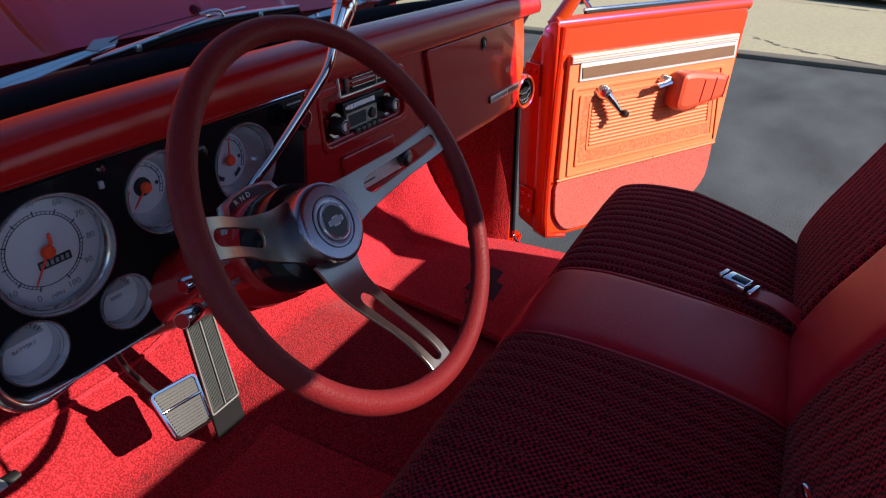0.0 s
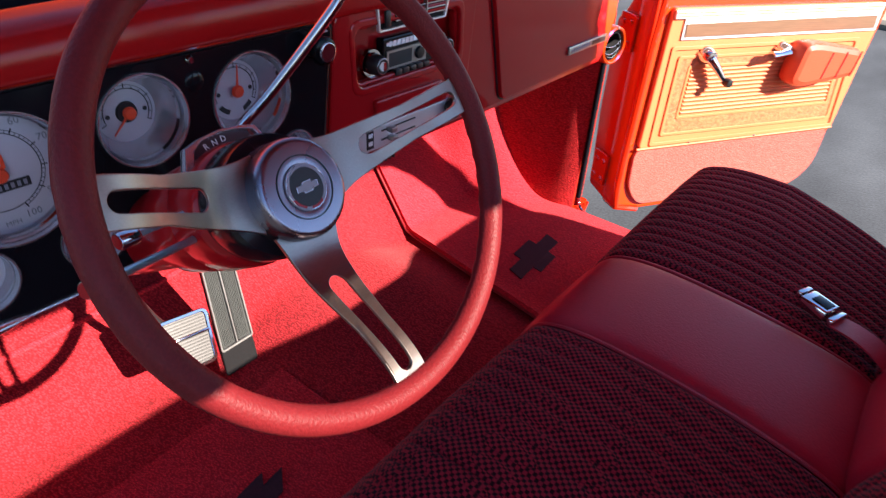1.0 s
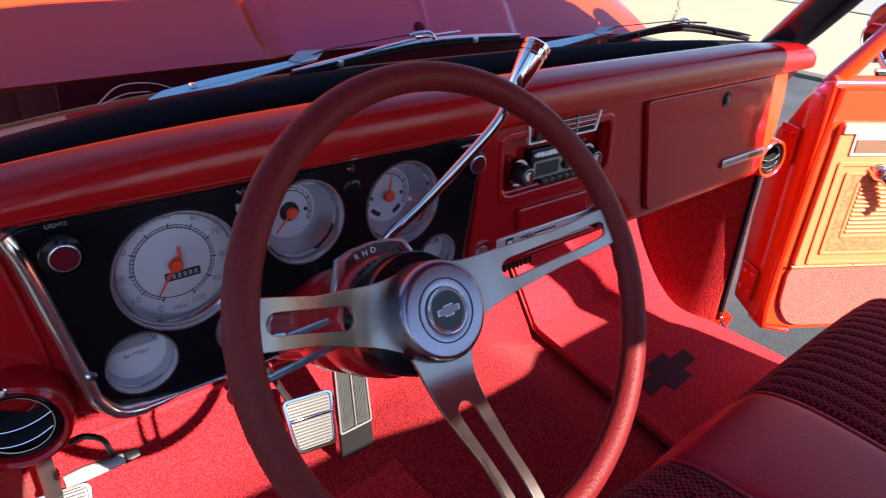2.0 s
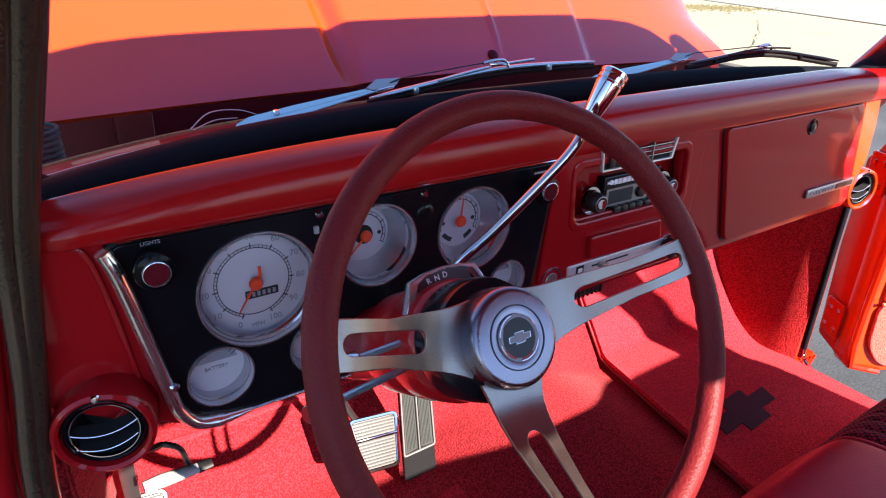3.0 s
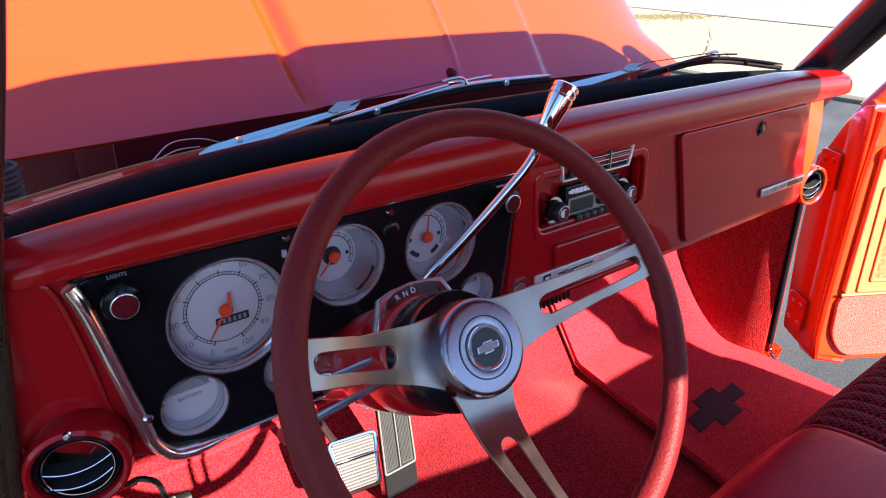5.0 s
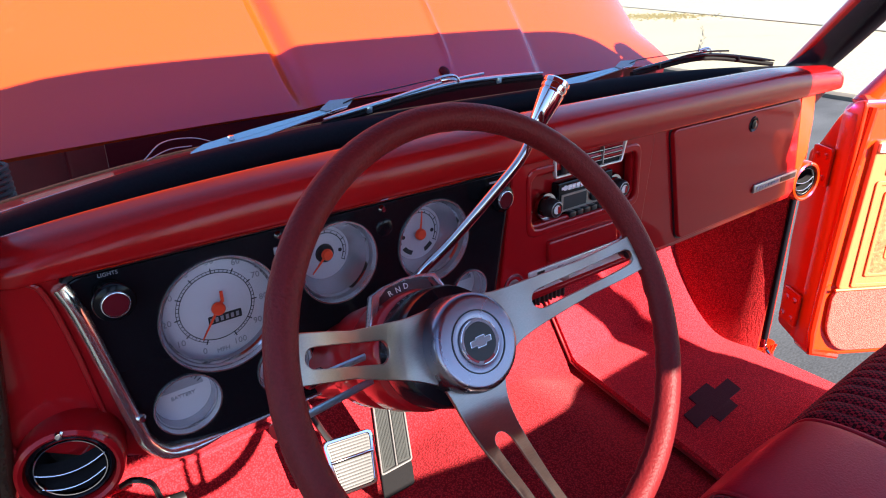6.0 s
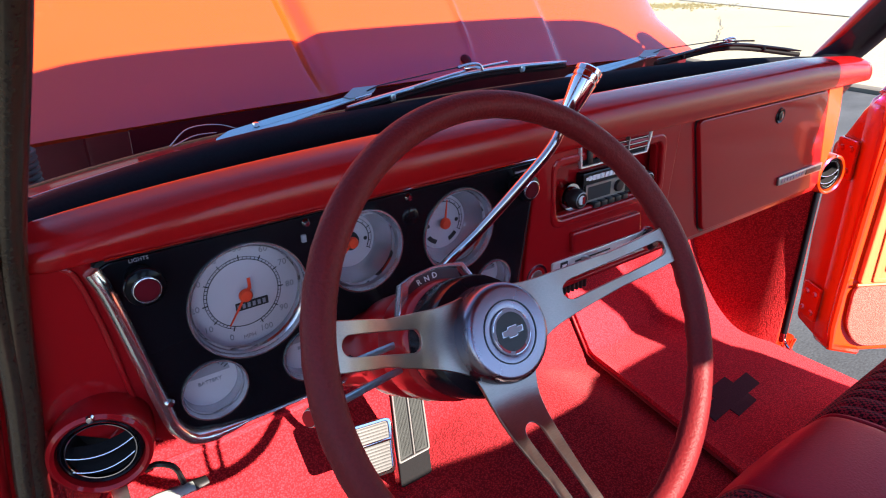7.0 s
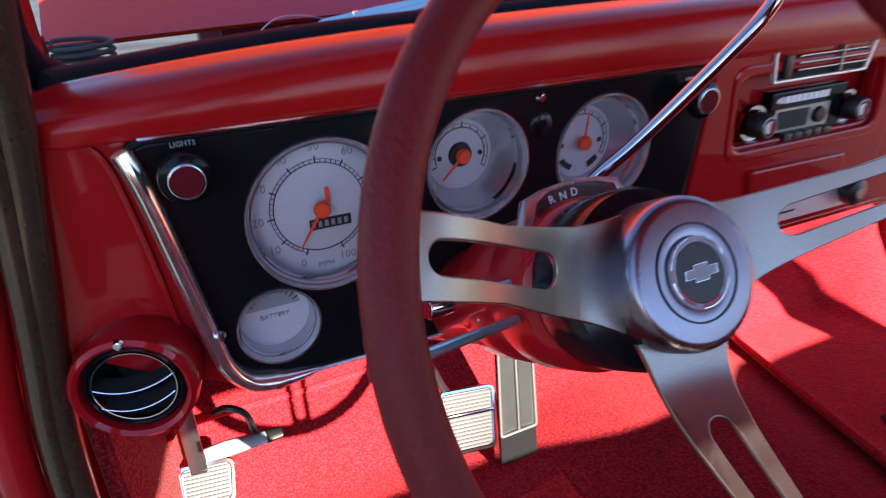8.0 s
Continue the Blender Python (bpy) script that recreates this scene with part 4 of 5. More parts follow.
def pull_knob(name, x, z, tip, parent, label):
    k = part(name, lathe([(0, .0), (.0112, .0), (.0116, -.0015), (.0135, -.0020), (.0160, -.0030), (.0172, -.0055), (.0168, -.009), (.0130, -.014), (.008, -.018), (.007, -.06)], facing(x, tip, z), 32), KNOBBLACK, parent, label)
    part("knob_face", lathe([(0, .0016), (.0098, .0014), (.0105, 0)], facing(x, tip, z), 28), KNOBRED, k, "dark red knob insert")
    part("knob_ring", lathe([(.0104, .0), (.0107, .0018), (.0113, .0016), (.0117, -.001)], facing(x, tip, z), 28), TRIM, k, "thin bright ring")
    part("knob_bezel", lathe([(.0090, .0), (.0100, .002), (.0112, .002), (.0120, 0)], facing(x, BEZ, z), 28), KNOBBLACK, k)
    return k


pull_knob("headlight_knob", -0.617, 1.216, 0.206, cluster, "black pull knob with red insert")
pull_knob("wiper_knob", -0.178, 1.211, 0.209, cluster, "black pull knob with red insert")

# ---- dash vents ----


def ball_vent(x, y, z, turn, label, paint=DASH):
    v = thing("air_vent", (x, y, z), label, "air vent", "round dash vents")
    m = Matrix.Translation((x, y, z)) @ pose(0, 0, 0, 0, 0, turn) @ facing(0, 0, 0)
    part("housing", lathe([(.0415, -.06), (.0440, -.02), (.0440, -.006), (.0425, .001), (.0392, .0035), (.0362, .001), (.0352, -.008)], m, 48), paint, v, "glossy red vent housing")
    part("ring", lathe([(.0352, -.012), (.0345, -.004), (.0320, -.002), (.0290, -.006), (.0280, -.014)], m, 48), GLOSSBLACK, v, "gloss black ring")
    part("inner_ring", lathe([(.0292, -.005), (.0289, -.0030), (.0281, -.0032), (.0278, -.006)], m, 48), CHROME, v, "thin chrome ring")
    part("throat", lathe([(0, -.040), (.022, -.038), (.0285, -.008)], m, 40), RUBBER, v, "black throat")
    for dz in (-.012, .004):
        h = math.sqrt(.0285 ** 2 - dz ** 2)
        part("vane", tube([Vector(m @ Vector((h * k / 6, dz - .007 * (1 - (k / 6) ** 2) + .0035 * k / 6, -.004 + .002 * (1 - (k / 6) ** 2)))) for k in range(-6, 7)], 0.0006, 6), TRIM, v, "bright vane edge")
        part("vane_blade", sheet(lambda a, b: m @ Vector((h * (2 * a - 1), dz - .007 * (1 - (2 * a - 1) ** 2) + .0035 * (2 * a - 1) + .004 * b, -.005 - .011 * b)), 12, 1, .0012), RUBBER, v)
    part("screw", lathe([(0, .004), (.003, .003), (.004, 0)], m @ Matrix.Translation((0, .040, .002)), 10), CHROME, v)
    return v


ball_vent(-0.681, 0.222, 1.066, -14, "round red dash vent with chrome ring and black vanes")
# orange paint here stands for sun on the same red vent
ball_vent(0.737, 0.243, 1.046, -10, "round dash vent with chrome ring beside the door opening, coloured as sunlit", PAINT)

# centre vent above the radio
cv = thing("centre_vent", (0.02, 0.245, 1.225), "silver-framed rectangular louvre vent with black slats", "air vent")
o, i_ = [(-0.056, 1.206), (0.087, 1.206), (0.096, 1.240), (-0.060, 1.240)], [(-0.053, 1.2085), (0.084, 1.2085), (0.0915, 1.2375), (-0.0565, 1.2375)]
part("frame", plate([rounded(o, .003), i_], .006, facing(0, FACE - .003, 0), .0008), DOORTRIM, cv, "silver painted frame")
part("back", box((0.018, FACE - .004, 1.223), (.142, .002, .030)), RUBBER, cv)
for k in range(3):
    part("slat", box((0.030, FACE - .006, 1.2160 + .0070 * k), (.108, .006, .0022), 0, None), RUBBER, cv, "black slat")
    part("slat_edge", box((0.030, FACE - .0094, 1.2172 + .0070 * k), (.108, .0008, .0009), 0, None), DOORTRIM, cv, "pale slat edge")
part("divider", box((0.040, FACE - .008, 1.223), (.002, .006, .026)), ALU, cv)
part("lever", box((-0.040, FACE - .009, 1.222), (.010, .004, .022), .001), BLACK, cv)

# ---- radio ----
radio = thing("car_radio", (0.04, 0.24, 1.17), "black and chrome two-knob car radio in the dash", "radio")
part("face", plate([rounded([(-0.022, 1.146), (0.098, 1.146), (0.098, 1.204), (-0.022, 1.204)], .004)], .014, facing(0, FACE - .001, 0), .002), GLOSSBLACK, radio, "black radio face")
part("display", plate([rounded([(-0.012, 1.163), (0.038, 1.163), (0.038, 1.183), (-0.012, 1.183)], .002)], .002, facing(0, FACE - .0145, 0)), DARKMETAL, radio, "dark display window")
part("display_frame", plate([rounded([(-0.016, 1.160), (0.0705, 1.160), (0.0705, 1.186), (-0.016, 1.186)], .002), [(-0.012, 1.163), (0.038, 1.163), (0.038, 1.183), (-0.012, 1.183)]], .002, facing(0, FACE - .0148, 0)), ALU, radio, "silver display surround")
part("brand_mark", join(*[box((0.000 + .0088 * k, FACE - .0165, 1.1955), (.0072, .0012, .0075)) for k in range(8)]), WHITEINK, radio, "white bars of a maker's mark")
part("brand_emblem", plate([[(-.016, -.002), (-.016, .002), (-.0105, .002), (-.0105, .0035), (-.0055, .0035), (-.0055, .002), (0, .002), (0, -.002), (-.0055, -.002), (-.0055, -.0035), (-.0105, -.0035), (-.0105, -.002)]], .001, facing(0.0, FACE - .0155, 1.1955)), WHITEINK, radio)
for k in range(5):
    part("push_button", box((0.002 + .0155 * k, FACE - .019, 1.1545), (.0135, .012, .0105), .0015), BLACK, radio)
part("side_dial", lathe([(0, .006), (.008, .005), (.0095, 0)], facing(0.054, FACE - .016, 1.173), 20), BLACK, radio)


# the radio sits back in its recess
for ob in radio.children:
    ob.data.transform(Matrix.Translation((-0.010, 0.022, -0.013)))


def radio_knob(x, z):
    k = part("tuning_knob", lathe([(0, .0), (.0110, .0), (.0128, -.002), (.0142, -.012), (.0142, -.016), (.009, -.018), (.009, -.03)], facing(x, 0.238, z), 28), BLACK, radio, "black radio knob")
    part("knob_cap", lathe([(0, .0012), (.0056, .001), (.0066, 0)], facing(x, 0.238, z), 24), WHITE, k, "white knob cap")
    part("knob_rim", lathe([(.0100, .0), (.0104, .0008), (.0112, .0004), (.0114, -.001)], facing(x, 0.238, z), 24), ALU, k)
    part("back_ring", lathe([(.0150, 0), (.0150, .004), (.0190, .004), (.0205, 0)], facing(x, 0.262, z), 28), CHROME, k)
    part("red_tab", plate([[(.0002, -.005), (.005, -.005), (.005, .005), (.0002, .005)]], .0006, facing(x, 0.2366, z)), DASH, k, "red half of the cap")


for x in (-0.053, 0.0945):
    radio_knob(x, 1.162)

# ---- ashtray and heater panel ----
ash = thing("ashtray", (0.02, 0.246, 1.10), "closed red ashtray drawer in the dash", "ashtray")
part("front", plate([rounded([(-0.062, 1.081), (0.090, 1.079), (0.084, 1.114), (-0.066, 1.116)], .006)], .010, facing(0, FACE - .002, 0), .003), DASH, ash)
heat = thing("heater_control", (0.02, 0.245, 1.06), "brushed metal heater control panel with sliding levers", "heater control")
part("panel", plate([rounded([(-0.097, 1.042), (0.122, 1.042), (0.122, 1.0765), (-0.099, 1.0765)], .004)], .006, facing(0, FACE - .002, 0), .001), DOORTRIM, heat)
for k, zz in enumerate((1.068, 1.054)):
    part("slot", box((-0.015, FACE - .0085, zz), (.075, .001, .0022)), BLACK, heat)
    part("slider", box((-0.036 + .002 * k, FACE - .014, zz), (.012, .012, .008), .0015), ALU, heat)
part("label_block", box((-0.076, FACE - .0085, 1.060), (.014, .001, .027)), BLACK, heat)
part("label_mark", box((-0.076, FACE - .0093, 1.067), (.008, .001, .006)), WHITEINK, heat)
part("label_mark", box((-0.076, FACE - .0093, 1.055), (.008, .001, .006)), WHITEINK, heat)
k = part("fan_knob", lathe([(0, 0), (.012, 0), (.0160, -.003), (.0165, -.014), (.010, -.018), (.010, -.03)], facing(0.106, 0.222, 1.064), 26), BLACK, heat, "black fan knob")
part("knob_cap", lathe([(0, .001), (.006, .001), (.007, 0)], facing(0.106, 0.222, 1.064), 20), ALU, k)
part("knob_ring", lathe([(.013, 0), (.013, .004), (.018, .004), (.019, 0)], facing(0.112, FACE - .004, 1.062), 26), CHROME, k)
louvre = thing("duct_louvre", (-0.035, 0.272, 1.005), "dark toothed duct louvre under the heater panel", "louvre")
part("bar", box((-0.035, 0.275, 1.021), (.085, .016, .006), .001), BLACK, louvre)
for k in range(9):
    part("tooth", box((-0.071 + .009 * k, 0.270, 1.010), (.0045, .012, .018), .0012), BLACK, louvre)
lighter = thing("cigarette_lighter", (-0.135, 0.24, 1.08), "chrome ringed cigarette lighter in the dash", "lighter")
part("ring", lathe([(.014, -.004), (.0155, .004), (.019, .004), (.0205, 0)], facing(-0.126, FACE - .002, 1.063), 30), CHROME, lighter)
part("plug", lathe([(0, .004), (.010, .004), (.013, .001), (.014, -.004)], facing(-0.126, FACE - .002, 1.063), 28), ALU, lighter)
part("stick_on_strip", box((-0.108, FACE - .001, 1.091), (.042, .002, .005), .0008), BLACK, dash, "black badge strip")

# ---- glove box ----
glove = thing("glove_box", (0.45, 0.245, 1.03), "glossy red glove box door with lock and badge", "glove box")
gl = [(0.212, 1.234), (0.640, 1.234), (0.682, 1.033), (0.268, 1.033)]
part("door", plate([rounded(gl, .016)], .012, facing(0, FACE + .004, 0), .0025), DASH, glove)
part("shadow_gap", plate([rounded([(0.2085, 1.2375), (0.6435, 1.2375), (0.686, 1.0300), (0.265, 1.0300)], .018)], .0015, facing(0, FACE, 0)), BLACK, glove)
k = part("lock", lathe([(0, .004), (.004, .004), (.0085, .003), (.0095, -.001)], facing(0.463, FACE - .008, 1.209), 24), GLOSSBLACK, glove, "dark lock cylinder")
part("key_slot", box((0.463, FACE - .0125, 1.209), (.0025, .001, .007)), CHROME, k)
part("lock_bezel", lathe([(.0095, 0), (.0130, .0025), (.0145, 0)], facing(0.463, FACE - .008, 1.209), 24), BLACK, k)
b = part("badge", box((0.585, FACE - .0105, 1.078), (.170, .005, .017), .0015), ALU, glove, "satin metal badge")
part("badge_bar", join(*[box((0.513 + .011 * j, FACE - .0135, 1.078), (.007, .001, .007)) for j in range(8)]), GREYINK, b, "dark bars of a maker's mark")
part("badge_block", box((0.632, FACE - .0135, 1.078), (.060, .001, .009)), BLACK, b)

# sunlight on the dash end, put in as a plate of lighter orange
part("sunlit_end_strip", plate([rounded([(0.6510, 1.2400), (0.7080, 1.2400), (0.7220, 1.180), (0.7250, 1.112), (0.7035, 1.067), (0.6955, 1.0290)], .006)], .0030, facing(0, FACE + .0010, 0), .0010), PAINT, dash, "end of the dash with sunlight put into its orange-red paint")

# ---- steering column and wheel ----
TILT_W = 30.0
WHEEL = Vector((-0.400, -0.036, 1.215))
AX = Matrix.Translation(WHEEL) @ pose(0, 0, 0, 90 - TILT_W, 0, 0)      # local z towards the driver, local y up the wheel
RIM_R, RIM_T = 0.1705, 0.0108
wheel = thing("steering_wheel", tuple(AX @ Vector((0, 0, -0.06))), "brick-red rimmed steering wheel with three slotted brushed steel spokes", "steering wheel")


def rim_mesh():
    bm = bmesh.new()
    n, k = 160, 20
    rings = []
    for i in range(n):
        a = 2 * math.pi * i / n
        ring = []
        for j in range(k):
            b = 2 * math.pi * j / k
            t = RIM_T * (1 + 0.0 * math.cos(b))
            # shallow finger grips on the back of the rim
            t -= 0.0016 * max(0.0, -math.sin(b)) * (0.5 + 0.5 * math.cos(a * 48))
            ring.append(bm.verts.new(((RIM_R + t * math.cos(b)) * math.cos(a), (RIM_R + t * math.cos(b)) * math.sin(a), t * math.sin(b))))
        rings.append(ring)
    for i in range(n):
        a, b = rings[i], rings[(i + 1) % n]
        for j in range(k):
            bm.faces.new((a[j], a[(j + 1) % k], b[(j + 1) % k], b[j]))
    bm.transform(AX)
    return bm


part("rim", rim_mesh(), RIM, wheel, "grained brick-red rim", smooth=80)


def spoke_mesh(angle):
    """A dished, slotted flat spoke from the hub to the rim."""
    r0, r1 = 0.030, 0.166
    w0, w1 = 0.0265, 0.0160
    def width(r):
        t = (r - r0) / (r1 - r0)
        return w0 + (w1 - w0) * min(1, t * 1.6) + 0.004 * max(0, 1 - t * 4) ** 2
    out = []
    rs = [r0 + (r1 - r0) * k / 24 for k in range(25)]
    outer = [(r, width(r)) for r in rs] + [(r, -width(r)) for r in rs[::-1]]
    s0, s1 = 0.074, 0.156
    slot = [(s0 + .0085 + .0085 * math.cos(radians(a)), .0085 * math.sin(radians(a))) for a in range(90, 271, 15)]
    slot += [(s0 + .0085 + (s1 - s0 - .015) * k / 14, -.0085 + .0018 * k / 14) for k in range(1, 14)]
    slot += [(s1 - .0065 + .0065 * math.cos(radians(a)), .0065 * math.sin(radians(a))) for a in range(-90, 91, 15)]
    slot += [(s1 - .0065 - (s1 - s0 - .015) * k / 14, .0067 + .0018 * k / 14) for k in range(1, 14)]
    me = plate([outer, slot], 0.004, Matrix.Identity(4), 0.0006)
    bm = bmesh.new()
    bm.from_mesh(me)
    bpy.data.meshes.remove(me)
    # cut across so that the spoke can follow the dish
    for k in range(1, 24):
        r = r0 + (r1 - r0) * k / 24
        bmesh.ops.bisect_plane(bm, geom=bm.verts[:] + bm.edges[:] + bm.faces[:], plane_co=(r, 0, 0), plane_no=(1, 0, 0))
    for v in bm.verts:
        t = min(1, max(0, (v.co.x - 0.046) / (0.120)))
        s = t * t * (3 - 2 * t)
        v.co.z += -0.062 + 0.060 * s
    bm.transform(AX @ Matrix.Rotation(radians(angle), 4, "Z"))
    return bm


for a in (8.4, 166.0, 268.0):
    part("spoke", spoke_mesh(a), STEEL, wheel, "slotted brushed steel spoke")
hub = part("hub", lathe([(0, -0.040), (.0180, -0.040), (.0190, -0.0397), (.0235, -0.0396), (.0345, -0.0400), (.0358, -0.0401), (.0380, -0.0412), (.0396, -0.0436), (.0402, -0.0465), (.0404, -0.049), (.0410, -0.070), (.0404, -0.074), (.036, -0.080)], AX, 72), HUBMETAL, wheel, "satin metal horn hub")
part("groove_ring", lathe([(.0243, -.0400), (.0245, -.0390), (.0254, -.0390), (.0256, -.0400)], AX, 56), BLACK, hub)
part("emblem", lathe([(0, -.0378), (.0150, -.0378), (.0158, -.0385), (.0158, -.041)], AX, 48), BLACK, hub, "black centre emblem")
part("emblem_ring", lathe([(.0172, -.0396), (.0174, -.0380), (.0184, -.0380), (.0186, -.0396)], AX, 48), GREYINK, hub, "thin grey emblem ring")
for a0, a1 in ((100, 165), (185, 215), (-100, -20), (20, 60)):
    part("emblem_arc", tube([AX @ Vector((.0178 * math.cos(radians(a0 + (a1 - a0) * k / 10)), .0178 * math.sin(radians(a0 + (a1 - a0) * k / 10)), -.0380)) for k in range(11)], .0006, 6), TRIM, hub, "chrome arc of the emblem ring")
part("emblem_rim", annulus(.0152, .0173, AX @ Matrix.Translation((0, 0, -.0386)), 48), GREYINK, hub, "grey notched emblem rim")
for a0 in (20, 80, 140, 200, 260, 320):
    part("red_arc" if 150 < a0 < 300 else "grey_arc", annulus(.0153, .0171, AX @ Matrix.Translation((0, 0, -.0381)), 12, a0, a0 + 46), DASH if 150 < a0 < 300 else GREYINK, hub)
BOW = [(.82 * a, .82 * b) for a, b in ((-.0125, -.0026), (-.0118, .0026), (-.0052, .0026), (-.0046, .0050), (.0056, .0050), (.0052, .0026), (.0125, .0026), (.0118, -.0026), (.0052, -.0026), (.0046, -.0050), (-.0056, -.0050), (-.0052, -.0026))]
part("emblem_cross", plate([BOW], .0008, AX @ Matrix.Translation((0, 0, -.0378))), PALEINK, hub, "grey cross-shaped emblem")
part("emblem_cross_edge", plate([[(1.05 * a, 1.08 * b) for a, b in BOW], BOW], .0009, AX @ Matrix.Translation((0, 0, -.0378))), TRIM, hub, "thin bright emblem outline")

column = thing("steering_column", (-0.40, 0.25, 1.03), "red and black steering column with chrome levers", "steering column")
part("black_cup", lathe([(.034, -.070), (.0500, -.076), (.0520, -.082), (.0525, -.110), (.0510, -.116)], AX, 56), GLOSSBLACK, column, "gloss black column cup")
part("red_collar", lathe([(.049, -.114), (.0535, -.119), (.0550, -.126), (.0555, -.165), (.0530, -.172)], AX, 56), DASH, column, "glossy red shift collar")
part("red_bowl", lathe([(.051, -.170), (.0540, -.176), (.0520, -.232), (.044, -.254), (.040, -.50)], AX, 56), DASH, column, "glossy red column jacket")
# gear indicator hoop over the column
HM = AX @ Matrix.Translation((0, 0, -.141))
HOOP_OUT = [(-.0435, .028), (-.0425, .036), (-.0315, .0605), (-.016, .0652), (.004, .0675), (.022, .0662), (.0385, .0628), (.0440, .050), (.0450, .042)]
HOOP_IN = [(.0405, .042), (.0395, .050), (.0345, .0592), (.021, .0630), (.004, .0644), (-.015, .0622), (-.0245, .0565), (-.0335, .036), (-.0345, .028)]
hoop = part("indicator_hoop", plate([HOOP_OUT + HOOP_IN], .011, HM, .0012), TRIM, column, "angular chrome gear indicator hoop")
part("indicator_scale", plate([[(-.0250, .0500), (-.0225, .0565), (-.015, .0624), (.004, .0646), (.021, .0632), (.033, .0590), (.0350, .045), (.018, .0500), (.004, .0530), (-.012, .0515)]], .002, HM @ Matrix.Translation((0, 0, .003))), material("smoked_scale", (0.07, 0.045, 0.05), 0.25, vary=0.1, scale=30, spec=0.5), hoop, "smoked gear scale")
for k, ch in enumerate("RND"):
    part("gear_letter", lettering(ch, 0.0075, HM @ Matrix.Translation((-.0105 + .0089 * k, .0572 + .0010 * k, .0053)) @ Matrix.Rotation(radians(12 - 9 * k), 4, "Z"), .0002), WHITEINK, hoop, "pale gear letter")
# gear lever
lev = smooth_path([(-0.372, 0.172, 1.150), (-0.352, 0.161, 1.172), (-0.338, 0.152, 1.190), (-0.315, 0.140, 1.215), (-0.272, 0.113, 1.274), (-0.254, 0.104, 1.300), (-0.243, 0.102, 1.322)], 6)
gl_ = part("gear_lever", tube(lev, 0.0052, 12), LEVER, column, "bent chrome gear lever")
t0, t1 = Vector((-0.2445, 0.102, 1.320)), Vector((-0.214, 0.100, 1.368))
part("lever_knob", tube([t0, t0.lerp(t1, .05), t0.lerp(t1, .75), t0.lerp(t1, .76), t0.lerp(t1, .79), t0.lerp(t1, .80), t0.lerp(t1, .86), t0.lerp(t1, .865), t0.lerp(t1, .89), t0.lerp(t1, .90), t0.lerp(t1, .97), t1], [.0055, .0075, .0125, .0116, .0116, .0128, .0130, .0120, .0120, .0132, .0130, .0105], 24), CHROME, gl_, "flared chrome lever knob with grooves")


def stalk(root, tip, label):
    a, b = Vector(root), Vector(tip)
    s = part("stalk", tube([a, a.lerp(b, .95)], 0.0032, 10), WIPER, column, label)
    part("stalk_tip", tube([a.lerp(b, .80), a.lerp(b, .82), a.lerp(b, .98), b], [.0050, .0066, .0074, .0064], 16), CHROME, s, "chrome stalk tip")
    part("tip_face", tube([b, b + (b - a).normalized() * .0008], .0058, 16), DASH, s)


stalk((-0.425, 0.092, 1.130), (-0.561, 0.025, 1.172), "dark chromed turn signal stalk")
stalk((-0.425, 0.092, 1.156), (-0.512, 0.082, 1.161), "dark chromed tilt release stalk")

# ---- pedals ----


def ribbed_pad(name, m, w, h, ribs, parent, label, taper=0.0, bars=True):
    """A chrome-framed pedal pad with ribs; local x across, y up the pad, z towards the foot."""
    o = rounded([(-w / 2 + taper, -h / 2), (w / 2 - taper, -h / 2), (w / 2, h / 2), (-w / 2, h / 2)], .012)
    i = rounded([(-w / 2 + taper + .006, -h / 2 + .006), (w / 2 - taper - .006, -h / 2 + .006), (w / 2 - .006, h / 2 - .006), (-w / 2 + .006, h / 2 - .006)], .008)
    p = part(name, plate([o], .010, m, .002), BLACK, parent, label)
    part("frame", plate([o, i], .005, m @ Matrix.Translation((0, 0, .009)), .0012), CHROME, p, "polished frame")
    part("pad_face", plate([i], .003, m @ Matrix.Translation((0, 0, .0085))), BLACK, p, "worn metal pad face")
    for k in range(ribs):
        y = -h / 2 + .009 + (h - .018) * k / (ribs - 1)
        ww = w - .016 - 2 * taper * (.5 - y / h)
        part("rib", box((0, y, .0128), (ww, (h - .018) / ribs * .42, .0030), 0, m), PADMETAL, p)
    if bars:
        part("centre_bar", box((0, h * .10, .0135), (w - .014, .005, .003), .0008, m), CHROME, p)
    return p


brake = thing("brake_pedal", (-0.30, 0.45, 0.66), "ribbed brake pedal with polished frame", "pedal")
bm_ = Matrix.Translation((-0.300, 0.452, 0.706)) @ pose(0, 0, 0, 90 - 34, 0, 0) @ Matrix.Rotation(radians(-7), 4, "Z")
ribbed_pad("pad", bm_, 0.092, 0.092, 15, brake, "ribbed pad with bright frame", .010)
part("arm", tube(smooth_path([(-0.316, 0.470, 0.735), (-0.334, 0.482, 0.775), (-0.352, 0.500, 0.85), (-0.356, 0.51, 1.05)], 6), 0.0085, 10, flat=0.6), BLACK, brake, "curved dark pedal arm")

gas = thing("accelerator_pedal", (-0.21, 0.47, 0.57), "long ribbed accelerator pedal with bright trim", "pedal")
ga, gb = Vector((-0.200, 0.468, 0.575)), Vector((-0.215, 0.478, 0.848))
up_ = (gb - ga).normalized()
zz = Vector((-0.05, -1, 0.25))
zz = (zz - up_ * zz.dot(up_)).normalized()
xx = up_.cross(zz)
GM = Matrix.Translation((ga + gb) / 2) @ Matrix((xx, up_, zz)).transposed().to_4x4()
L_ = (gb - ga).length
